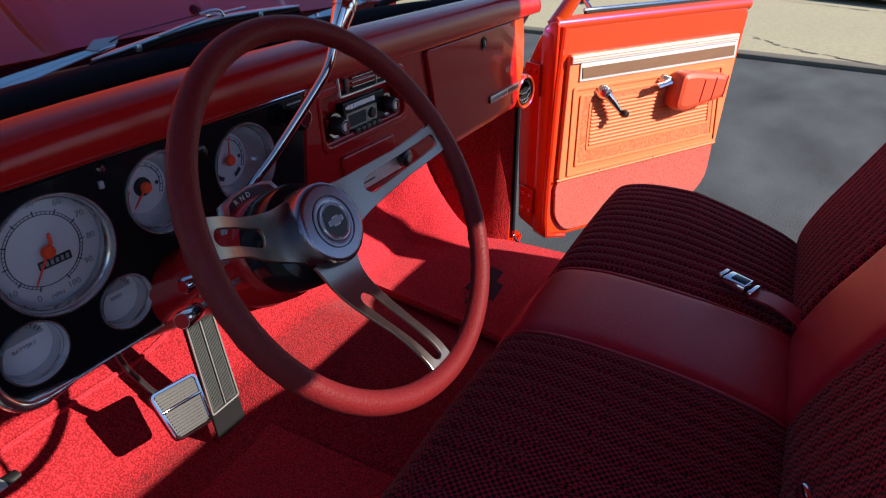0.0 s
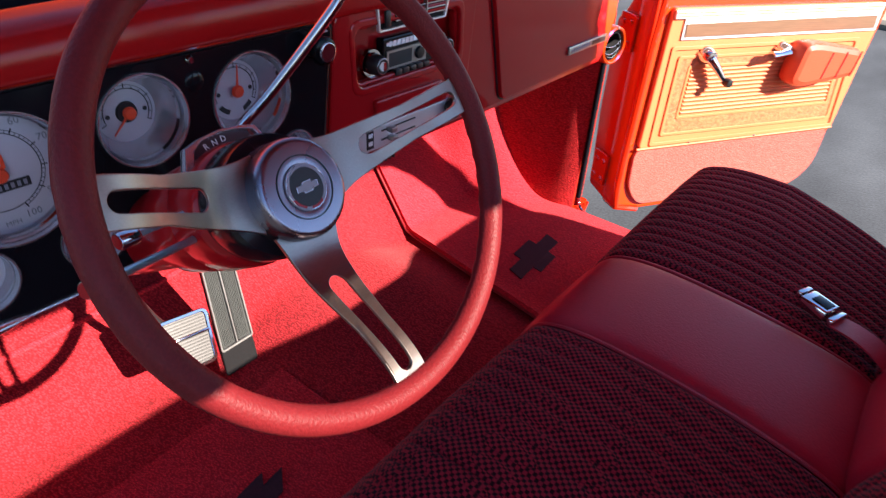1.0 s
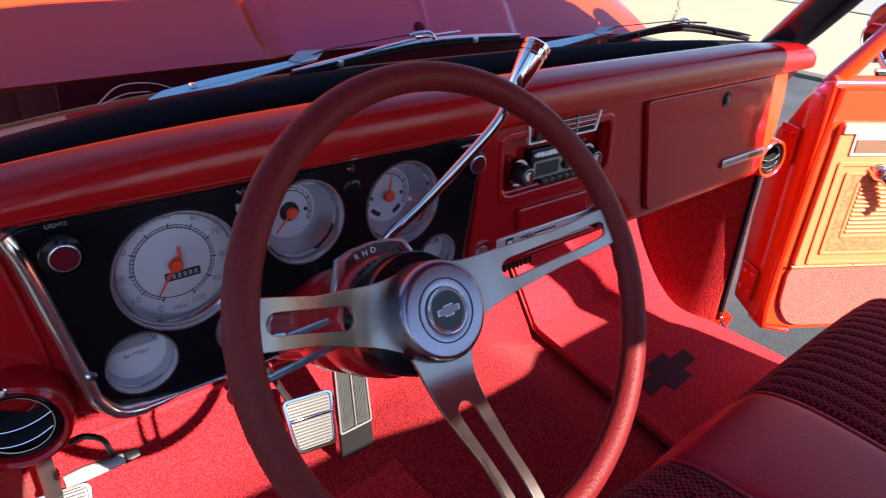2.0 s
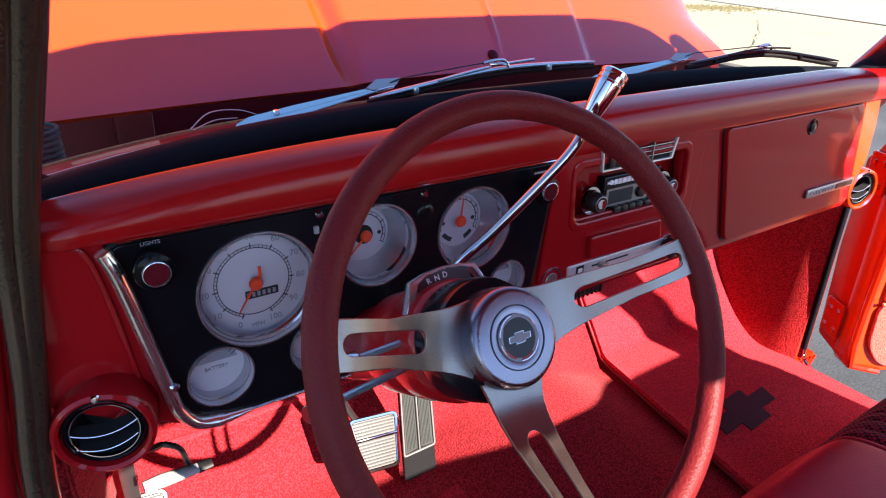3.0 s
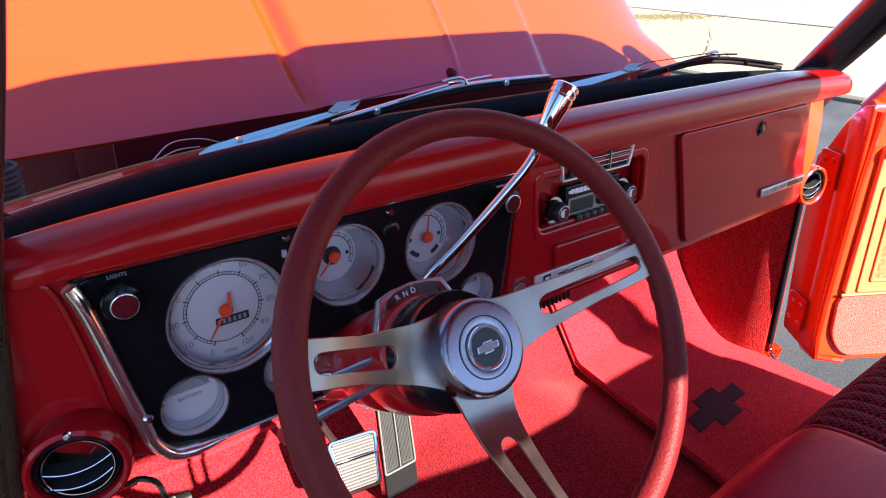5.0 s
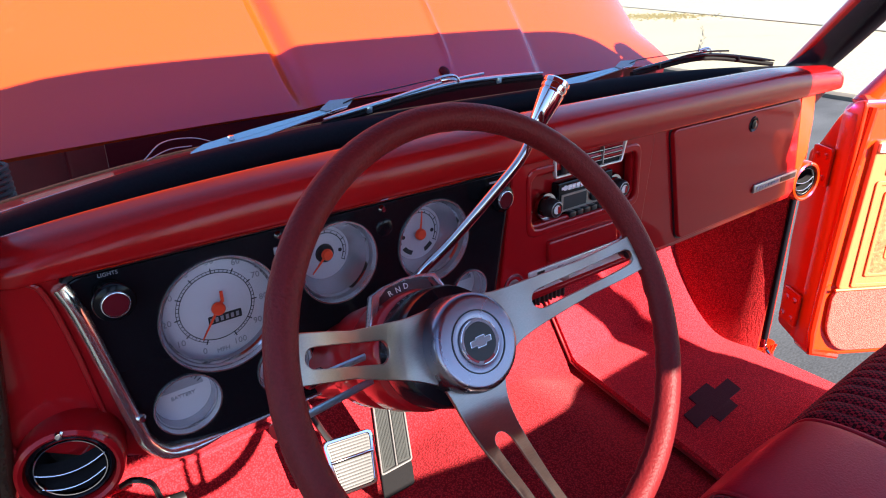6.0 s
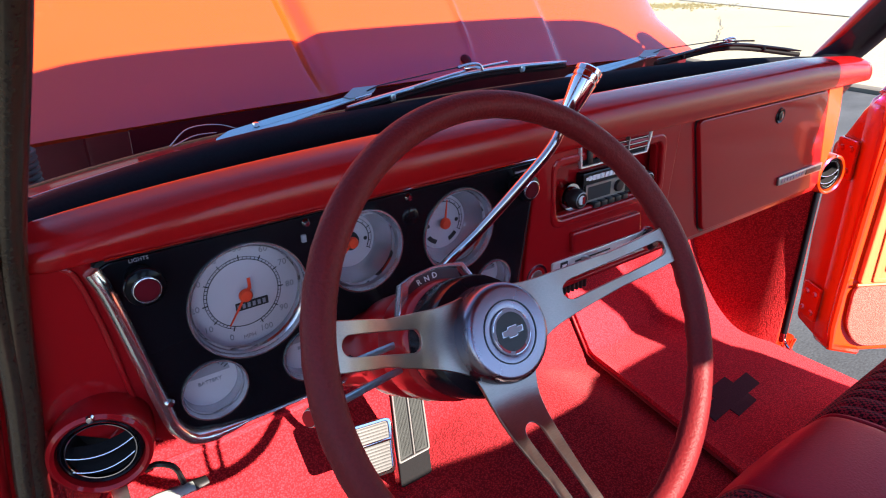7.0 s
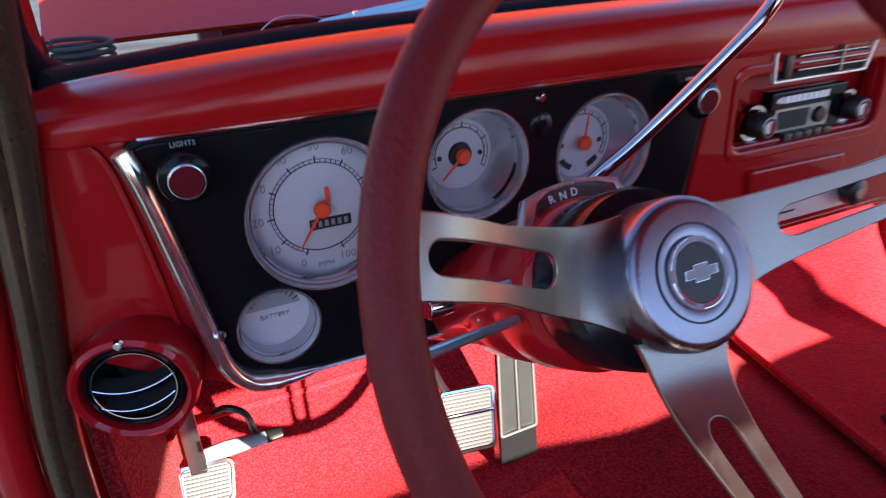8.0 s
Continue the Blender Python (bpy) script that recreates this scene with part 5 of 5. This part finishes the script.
p = part("pad", plate([rounded([(-.034, -L_ / 2), (.034, -L_ / 2), (.029, L_ / 2), (-.029, L_ / 2)], .008)], .010, GM, .002), RUBBER, gas, "black rubber pedal pad")
part("trim", plate([rounded([(-.0335, -L_ * .28), (.0335, -L_ * .28), (.029, L_ / 2), (-.029, L_ / 2)], .006), rounded([(-.0300, -L_ * .27), (.0300, -L_ * .27), (.0257, L_ / 2 - .0035), (-.0257, L_ / 2 - .0035)], .005)], .004, GM @ Matrix.Translation((0, 0, .009)), .001), PEDALTRIM, p, "bright pedal trim")
part("centre_strip", box((0, L_ * .11, .011), (.003, L_ * .74, .004), .001, GM), PEDALTRIM, p)
for sx in (-1, 1):
    part("pad_face", plate([[(sx * .004, -L_ * .25), (sx * .0285, -L_ * .26), (sx * .0245, L_ * .48), (sx * .004, L_ * .47)][::sx]], .002, GM @ Matrix.Translation((0, 0, .009))), DARKMETAL, p)
    for k in range(7):
        part("rib", box((sx * (.0062 + .0029 * k), L_ * .11, .0115), (.0011, L_ * .70, .0012), 0, GM), DARKMETAL, p)
part("side_flange", plate([rounded([(-.010, -L_ / 2), (.010, -L_ / 2), (.006, L_ * .1), (-.006, L_ * .1)], .004)], .002, Matrix.Translation(GM @ Vector((-.034, -.01, 0))) @ Matrix((zz, up_, -xx)).transposed().to_4x4()), CHROME, gas)

park = thing("parking_brake_pedal", (-0.66, 0.45, 0.73), "parking brake pedal on a metal arm with grey release handle", "pedal")
pm = Matrix.Translation((-0.662, 0.455, 0.745)) @ pose(0, 0, 0, 90 - 38, 0, 0) @ Matrix.Rotation(radians(-6), 4, "Z")
ribbed_pad("pad", pm, 0.070, 0.055, 9, park, "ribbed grey pad", .003, False)
part("arm", box((-0.668, 0.46, 0.850), (0.020, 0.010, 0.19), .002, None), ALU, park, "flat metal arm")
part("release_handle", tube([(-0.655, 0.398, 0.838), (-0.632, 0.40, 0.837), (-0.587, 0.402, 0.834)], [.010, .012, .009], 10, flat=.6), material("grey_painted_handle", (0.40, 0.44, 0.42), 0.4, vary=0.1), park, "grey painted release handle")
part("handle_grip", tube([(-0.587, 0.402, 0.834), (-0.569, 0.403, 0.8335)], [.0100, .008], 10, flat=.6), BLACK, park)
part("cable", tube(smooth_path([(-0.650, 0.455, 0.880), (-0.672, 0.458, 0.850), (-0.694, 0.460, 0.815), (-0.690, 0.462, 0.760), (-0.684, 0.47, 0.70), (-0.69, 0.49, 0.60)], 6), .0045, 8), MAT, park, "red sheathed brake cable")
part("bracket", tube(smooth_path([(-0.636, 0.42, 0.875), (-0.622, 0.41, 0.884), (-0.604, 0.405, 0.872), (-0.598, 0.402, 0.845)], 5), .004, 8), BLACK, park)

# ---- bench seat ----
seat = thing("bench_seat", (CX, -0.35, 0.56), "red vinyl bench seat with dark houndstooth cloth panels", "bench seat")
BAND0, BAND1 = -0.034, 0.195
SEAT0, SEAT1 = -0.60, 0.735
CUSHION = [(-0.013, 0.60), (0.002, 0.66), (0.004, 0.73), (-0.006, 0.79), (-0.028, 0.835), (-0.055, 0.865), (-0.12, 0.878), (-0.22, 0.875), (-0.33, 0.862), (-0.42, 0.842), (-0.47, 0.815)]
BACK = [(-0.448, 0.80), (-0.446, 0.85), (-0.470, 0.92), (-0.510, 1.00), (-0.550, 1.08), (-0.580, 1.14), (-0.605, 1.172), (-0.64, 1.180), (-0.67, 1.16), (-0.69, 1.11)]


def skin(profile, x0, x1, pleats, nx, seam_ends=(True, True), end_round=(0, 0), puff=0.010, deep=0.003):
    """A padded panel: a smooth (y, z) profile drawn along x, with pleats that run along the profile."""
    pts = smooth_path([(0, y, z) for y, z in profile], 5)
    bm = bmesh.new()
    rows = []
    for i in range(nx + 1):
        u = i / nx
        x = x0 + (x1 - x0) * u
        row = []
        for j, p in enumerate(pts):
            d = (pts[min(j + 1, len(pts) - 1)] - pts[max(j - 1, 0)]).normalized()
            nrm = Vector((0, d.z, -d.y))
            h = 0.0
            if pleats:
                ph = (u * pleats) % 1
                h += deep * (abs(math.sin(math.pi * ph)) ** 0.5 - 0.8)
            for s, end in ((u, seam_ends[0]), (1 - u, seam_ends[1])):
                if end:
                    h -= 0.012 * math.exp(-s * (x1 - x0) / 0.006)
            for s, r in ((u, end_round[0]), (1 - u, end_round[1])):
                if r:
                    q = s * (x1 - x0)
                    if q < r:
                        h -= r * (1 - math.sqrt(max(0, 1 - (1 - q / r) ** 2)))
            h += 0.004 * noise.noise(Vector((x * 4, p.y * 4, p.z * 4)))
            h += puff * math.sin(math.pi * u) ** 0.5 * 0.4
            taper = 0.5 * max(0.0, -0.22 - p.y) * max(0.0, (x - BAND1) / (SEAT1 - BAND1)) if profile is CUSHION else 0.085 * max(0.0, (x - BAND1) / (SEAT1 - BAND1))
            row.append(bm.verts.new(Vector((x - taper, p.y, p.z)) + nrm * h))
        rows.append(row)
    for a, b in zip(rows, rows[1:]):
        for j in range(len(pts) - 1):
            bm.faces.new((a[j], b[j], b[j + 1], a[j + 1]))
    # closing sides and base
    c0 = Vector((0, -0.40 if profile is CUSHION else -0.62, 0.62 if profile is CUSHION else 0.80))
    for row in (rows[0], rows[-1]):
        c = bm.verts.new((sum(v.co.x for v in row) / len(row), c0.y, c0.z))
        for j in range(len(row) - 1):
            bm.faces.new((row[j], row[j + 1], c))
    return bm


PLEAT = 0.031
part("cushion_panel", skin(CUSHION, SEAT0, BAND0, round((BAND0 - SEAT0) / PLEAT), 220, end_round=(.07, 0)), CLOTH, seat, "pleated dark houndstooth cushion panel", smooth=70)
part("cushion_band", skin(CUSHION, BAND0, BAND1, 0, 60), VINYL, seat, "smooth red vinyl centre band", smooth=70)
part("cushion_panel", skin(CUSHION, BAND1, SEAT1, round((SEAT1 - BAND1) / PLEAT), 210, end_round=(0, .09), deep=0.005), CLOTH, seat, "pleated dark houndstooth cushion panel", smooth=70)
part("front_skirt", along_x([(-0.008, 0.565), (0.004, 0.60), (0.006, 0.68), (-0.002, 0.70), (-0.05, 0.70), (-0.05, 0.565)], SEAT0 + .02, SEAT1 - .02), VINYL, seat, "red vinyl front skirt")
part("backrest_panel", skin(BACK, SEAT0, BAND0, round((BAND0 - SEAT0) / PLEAT), 200, end_round=(.06, 0)), CLOTH, seat, "pleated dark houndstooth backrest panel", smooth=70)
part("backrest_band", skin(BACK, BAND0, BAND1, 0, 60), VINYL, seat, "smooth red vinyl backrest band", smooth=70)
part("backrest_panel", skin(BACK, BAND1, SEAT1, round((SEAT1 - BAND1) / PLEAT), 200, end_round=(0, .09)), CLOTH, seat, "pleated dark houndstooth backrest panel", smooth=70)
part("top_roll", tube([(SEAT0 + .03, -0.645, 1.172), (SEAT0 + .06, -0.645, 1.182), (SEAT1 - .02, -0.645, 1.182), (SEAT1 + .01, -0.645, 1.168)], .034, 14), VINYL, seat, "smooth red vinyl top roll")
part("seat_base", box((CX, -0.30, 0.60), (1.26, 0.56, 0.06), .01), BLACK, seat)
part("backrest_shell", box((CX, -0.665, 0.93), (1.26, 0.05, 0.42), .02), VINYL, seat)
part("front_piping", tube([(SEAT0 + .05 + (SEAT1 - SEAT0 - .1) * k / 20, 0.0035, 0.768 + .002 * math.sin(k)) for k in range(21)], .0026, 6), material("pale_piping", (.42, .30, .28), .5, vary=.1), seat, "thin pale piping")
for x in (BAND0, BAND1):
    pts = [Vector((x, p.y, p.z - .005)) for p in smooth_path([(0, y, z) for y, z in CUSHION[3:]], 4)]
    part("welt", tube(pts, .0035, 6), VINYL, seat, "red piping")

belt = thing("seat_belt_buckle", (0.24, -0.346, 0.883), "chrome seat belt buckle on a dark red strap", "seat belt")
BM = Matrix.Translation((0.245, -0.346, 0.876)) @ pose(0, 0, 0, 6, 0, 0) @ Matrix.Rotation(radians(-112), 4, "Z")
part("buckle_body", box((0, 0, .006), (.042, .038, .018), .004, BM), CHROME, belt, "chrome buckle body")
part("buckle_window", box((.004, 0, .0155), (.026, .020, .003), .001, BM), GLOSSBLACK, belt)
part("release_plate", box((-.026, 0, .010), (.007, .030, .012), .002, BM), CHROME, belt)
part("strap_clip", box((.030, 0, .005), (.009, .040, .012), .003, BM), CHROME, belt)
part("strap", sheet(lambda u, v: BM @ Vector((.033 + .12 * u, (v - .5) * .042, .003 + .012 * math.sin(u * 2.2) - .035 * u * u)), 12, 2, .0025), VINYL, belt, "dark red woven strap")

buckle = thing("seat_belt_buckle", (-0.235, -0.435, 0.885), "chrome seat belt buckle lying where cushion and backrest meet", "seat belt")
B2 = Matrix.Translation((-0.228, -0.478, 0.884)) @ pose(0, 0, 0, 20, 0, 0) @ Matrix.Rotation(radians(-70), 4, "Z")
part("buckle_body", box((0, 0, .006), (.062, .040, .018), .005, B2), CHROME, buckle, "chrome buckle body")
part("buckle_window", box((.004, 0, .0155), (.034, .022, .003), .001, B2), GLOSSBLACK, buckle)
part("strap_clip", box((.036, 0, .004), (.012, .046, .010), .003, B2), CHROME, buckle)

# ---- floor mat ----
fm = thing("floor_mat", (0.50, 0.22, FLOOR), "red carpet floor mat with black cross-shaped emblem", "floor mat")


def mat_pt(x, y, dz=0.0):
    return Vector((x, y, floor_height(x, y) + 0.012 + dz))


MX0, MX1, MY0, MY1 = 0.266, 0.775, -0.02, 0.80
part("mat_body", sheet(lambda u, v: mat_pt(MX0 + (MX1 - MX0) * u + .16 * v * (1 - u), MY0 + (MY1 - MY0) * v, 0.002 + .003 * math.exp(-u / .03)), 60, 44, .010), MAT, fm, "red cut-pile mat")
edge = [(0, k / 20) for k in range(20)] + [(k / 20, 1) for k in range(20)] + [(1, 1 - k / 20) for k in range(20)] + [(1 - k / 20, 0) for k in range(21)]
part("mat_binding", tube([mat_pt(MX0 + (MX1 - MX0) * u + .16 * v * (1 - u), MY0 + (MY1 - MY0) * v, .002) for u, v in edge], .0042, 8, flat=.8), material("dark_red_binding", (0.26, 0.016, 0.022), 0.35, vary=0.2, scale=30, spec=0.4), fm, "dark red bound edge")
BW = [(-1, -.36), (-.88, .36), (-.36, .36), (-.30, .80), (.46, .80), (.42, .36), (1, .36), (.88, -.36), (.36, -.36), (.30, -.80), (-.46, -.80), (-.42, -.36)]
em_c = Vector((0.492, 0.240))
bw = plate([[(em_c.x + .106 * a + .004 * b, em_c.y + .008 * a + .056 * b) for a, b in BW]], .003, Matrix.Translation((0, 0, FLOOR + 0.024)))
part("mat_emblem", bw, material("black_woven_patch", (0.03, 0.012, 0.02), .9, vary=.2, bump=.4, grain=.3), fm, "black woven cross-shaped emblem")

dm_ = thing("floor_mat", (-0.36, 0.18, FLOOR), "red carpet floor mat with black cross-shaped emblem before the driver", "floor mat")
NX0, NX1, NY0, NY1 = -0.62, -0.16, -0.02, 0.40
part("mat_body", sheet(lambda u, v: mat_pt(NX0 + (NX1 - NX0) * u, NY0 + (NY1 - NY0) * v, -0.008), 30, 30, .004), MAT, dm_, "red cut-pile mat")
part("mat_binding", tube([mat_pt(NX0 + (NX1 - NX0) * u, NY0 + (NY1 - NY0) * v, -.010) for u, v in edge], .003, 8, flat=.7), MAT, dm_, "red bound edge")
bw2 = plate([[(-.378 + .070 * a + .026 * b, .205 + .010 * a + .048 * b) for a, b in BW]], .003, Matrix.Translation((0, 0, FLOOR + 0.0085)))
part("mat_emblem", bw2, bpy.data.materials["black_woven_patch"], dm_, "black woven cross-shaped emblem")

# ---- passenger door ----
DIR = Vector((0.843, -0.538, 0))
NRM = Vector((-0.538, -0.843, 0))
DM = Matrix((DIR, Vector((0, 0, 1)), NRM)).transposed().to_4x4()
DM = Matrix.Translation((0.966, 0.214, -0.116)) @ DM @ Matrix.Diagonal((1.08, 1.08, 1.08, 1))      # local x along the door, y up, z towards the cab
door = thing("passenger_door", tuple(DM @ Vector((-.09, .58, -.05))), "open red-orange truck door with embossed vinyl panel and chrome trim", "door")
shell = rounded([(-.030, .585), (.600, .585), (.665, .66), (.735, 1.205), (-.032, 1.205)], .035)
part("door_shell", plate([shell], .055, DM @ Matrix.Translation((0, 0, -.068)), .008), PAINT, door, "red-orange painted door shell")
END_M = DM @ Matrix.Translation((-.030, 0, 0)) @ Matrix(((0, 0, 1), (0, 1, 0), (-1, 0, 0))).to_4x4()      # local x outwards through the door
part("door_end", plate([rounded([(.004, .600), (.135, .620), (.150, .85), (.148, 1.075), (.115, 1.105), (.075, 1.170), (.030, 1.212), (.004, 1.215)], .012)], .010, END_M, .003), JAMB, door, "glossy red front end of the door")
for zc in (.690, 1.055):
    h = part("hinge", plate([rounded([(.055, zc - .045), (.120, zc - .045), (.120, zc + .045), (.055, zc + .045)], .008)], .008, END_M @ Matrix.Translation((0, 0, -.012)), .002), JAMB, door, "red painted door hinge leaf")
    for dx, dz in ((.070, -.025), (.105, -.025), (.070, .025), (.100, .022)):
        part("hinge_bolt", lathe([(0, -.006), (.006, -.005), (.008, 0)], END_M @ Matrix.Translation((dx, zc + dz, -.012)), 6), JAMB, h)
part("front_flange", tube([DM @ Vector(p) for p in ((-.006, 1.20, -.008), (-.018, 1.05, -.008), (-.026, .75, -.008), (-.026, .66, -.008), (-.020, .605, -.008), (.05, .59, -.008))], .010, 8), JAMB, door, "rolled door flange")
part("top_sill", tube([DM @ Vector((-.02, 1.203, -.03)), DM @ Vector((.735, 1.210, -.03))], .022, 10), PAINT, door, "rounded painted sill")
# vent window frame and glass rail
part("window_rail", tube([DM @ Vector((.08, 1.232, -.035)), DM @ Vector((.74, 1.236, -.035))], .006, 8), CHROME, door, "chrome window rail")
part("window_wipe", tube([DM @ Vector((.08, 1.226, -.030)), DM @ Vector((.74, 1.228, -.030))], .006, 8), RUBBER, door)
part("front_window_frame", tube([DM @ Vector((-.01, 1.20, -.04)), DM @ Vector((.05, 1.27, -.04)), DM @ Vector((.20, 1.45, -.04)), DM @ Vector((.34, 1.60, -.04))], [.03, .026, .022, .022], 10, flat=.7), PAINT, door, "slanting red window frame")
panel = part("trim_panel", plate([rounded([(.008, .775), (.668, .775), (.690, 1.055), (.690, 1.128), (.018, 1.128)], .012)], .014, DM @ Matrix.Translation((0, 0, -.014)), .003), DOORVINYL, door, "orange-red vinyl door panel")
part("chrome_trim", plate([rounded([(.020, 1.104), (.680, 1.106), (.680, 1.128), (.020, 1.124)], .003)], .007, DM, .002), DOORTRIM, panel, "bright chrome trim bar")
part("chrome_lower", plate([rounded([(.052, 1.054), (.682, 1.056), (.682, 1.106), (.052, 1.104)], .003)], .004, DM, .001), DOORTRIM, panel, "bright trim frame")
for z_ in (1.1105, 1.1175):
    part("red_stripe", tube([DM @ Vector((.024, z_, .0068)), DM @ Vector((.676, z_ + .002, .0068))], .0014, 6), DOORVINYL, panel, "red painted stripe")
part("woodgrain", plate([[(.060, 1.062), (.672, 1.064), (.668, 1.096), (.058, 1.092)]], .002, DM @ Matrix.Translation((0, 0, .0042))), BROWN, panel, "brown woodgrain strip")


def ring_frame(o, i, d, nm, mt=DOORVINYL):
    return part(nm, plate([rounded(o, .008), rounded(i, .006)], d, DM, .0015), mt, panel)


ring_frame([(.034, .782), (.664, .785), (.640, 1.040), (.034, 1.040)], [(.044, .792), (.652, .795), (.628, 1.030), (.044, 1.030)], .004, "embossed_border")
ring_frame([(.060, .808), (.636, .811), (.614, 1.016), (.060, 1.016)], [(.068, .816), (.628, .819), (.606, 1.008), (.068, 1.008)], .004, "embossed_border")
ring_frame([(.096, .852), (.612, .856), (.594, .992), (.096, .992)], [(.104, .860), (.604, .864), (.586, .984), (.104, .984)], .004, "embossed_border")
for k in range(11):
    z_ = .868 + .0108 * k
    part("embossed_rib", tube([DM @ Vector((.108, z_, .001)), DM @ Vector((.598 - .12 * (z_ - .868), z_ + .004, .001))], .0042, 6), DOORVINYL, panel)
emb = material("embossed_scroll_vinyl", (0.72, 0.145, 0.060), .45, vary=.10, scale=8, grain=.30, grain_scale=110, bump=1.0)
part("scroll_band", plate([rounded([(.068, .816), (.628, .819), (.606, 1.008), (.068, 1.008)], .006), rounded([(.096, .852), (.612, .856), (.594, .992), (.096, .992)], .006)], .002, DM), emb, panel, "band of fine embossed scrollwork")
part("door_carpet", plate([rounded([(.000, .774), (.662, .780), (.655, .66), (.600, .605), (.045, .605), (.004, .66)], .03)], .010, DM @ Matrix.Translation((0, 0, -.012)), .003), DOORCARPET, door, "red carpeted lower door panel")
part("seam_bead", tube([DM @ Vector((.0, .776, .002)), DM @ Vector((.664, .783, .002))], .0035, 6), DOORVINYL, door)
for k in range(2):
    part("panel_screw", lathe([(0, .003), (.003, .002), (.004, 0)], DM @ Matrix.Translation((.16 + .22 * k, .783, .003)), 8), CHROME, panel)
arm = part("armrest", plate([rounded([(.385, .945), (.425, .930), (.600, .952), (.605, 1.022), (.450, 1.046), (.400, 1.046)], .022)], .060, DM, .016), ARMREST, door, "moulded orange-red armrest")
for k in range(3):
    part("armrest_groove", tube([DM @ Vector((.480 + .05 * k, .955, .0605)), DM @ Vector((.493 + .05 * k, 1.02, .0605))], .002, 6), VINYL, arm)
crank = part("window_crank", tube([DM @ Vector((.138, 1.014, .022)), DM @ Vector((.155, .995, .030)), DM @ Vector((.185, .962, .034))], [.017, .014, .010], 12, flat=.8), CHROME, door, "chrome window crank")
part("crank_boss", lathe([(0, .032), (.014, .030), (.019, .020), (.024, .0)], DM @ Matrix.Translation((.138, 1.016, 0)), 20), CHROME, crank)
part("crank_knob", lathe([(0, .024), (.009, .022), (.012, .012), (.009, .0), (.006, -.004)], DM @ Matrix.Translation((.190, .957, .034)), 16), BLACK, crank, "black crank knob")
hd = part("door_handle", tube([DM @ Vector((.368, 1.020, .030)), DM @ Vector((.345, 1.018, .036)), DM @ Vector((.318, 1.015, .034))], [.016, .012, .015], 12, flat=.7), CHROME, door, "chrome door handle")
part("handle_boss", lathe([(0, .034), (.013, .030), (.016, .016), (.020, .0)], DM @ Matrix.Translation((.374, 1.022, 0)), 20), CHROME, hd)
# mirror outside the door
mirror = thing("side_mirror", tuple(DM @ Vector((.16, 1.24, -.10))), "chrome round-backed side mirror outside the door", "mirror")
mm = DM @ Matrix.Translation((.150, 1.300, -.13)) @ pose(0, 0, 0, 0, -25, 0)
part("shell", lathe([(0, -.03), (.030, -.026), (.052, -.012), (.058, 0), (.056, .003), (.052, .002)], mm @ Matrix.Diagonal((.75, 1.15, 1, 1)), 32), CHROME, mirror, "chrome mirror shell")
part("glass", lathe([(0, .001), (.053, .001)], mm @ Matrix.Diagonal((.75, 1.15, 1, 1)), 32), MIRROR, mirror)
part("stem", tube([DM @ Vector((.150, 1.205, -.06)), DM @ Vector((.150, 1.25, -.12)), DM @ Vector((.150, 1.27, -.14))], .007, 8), CHROME, mirror)
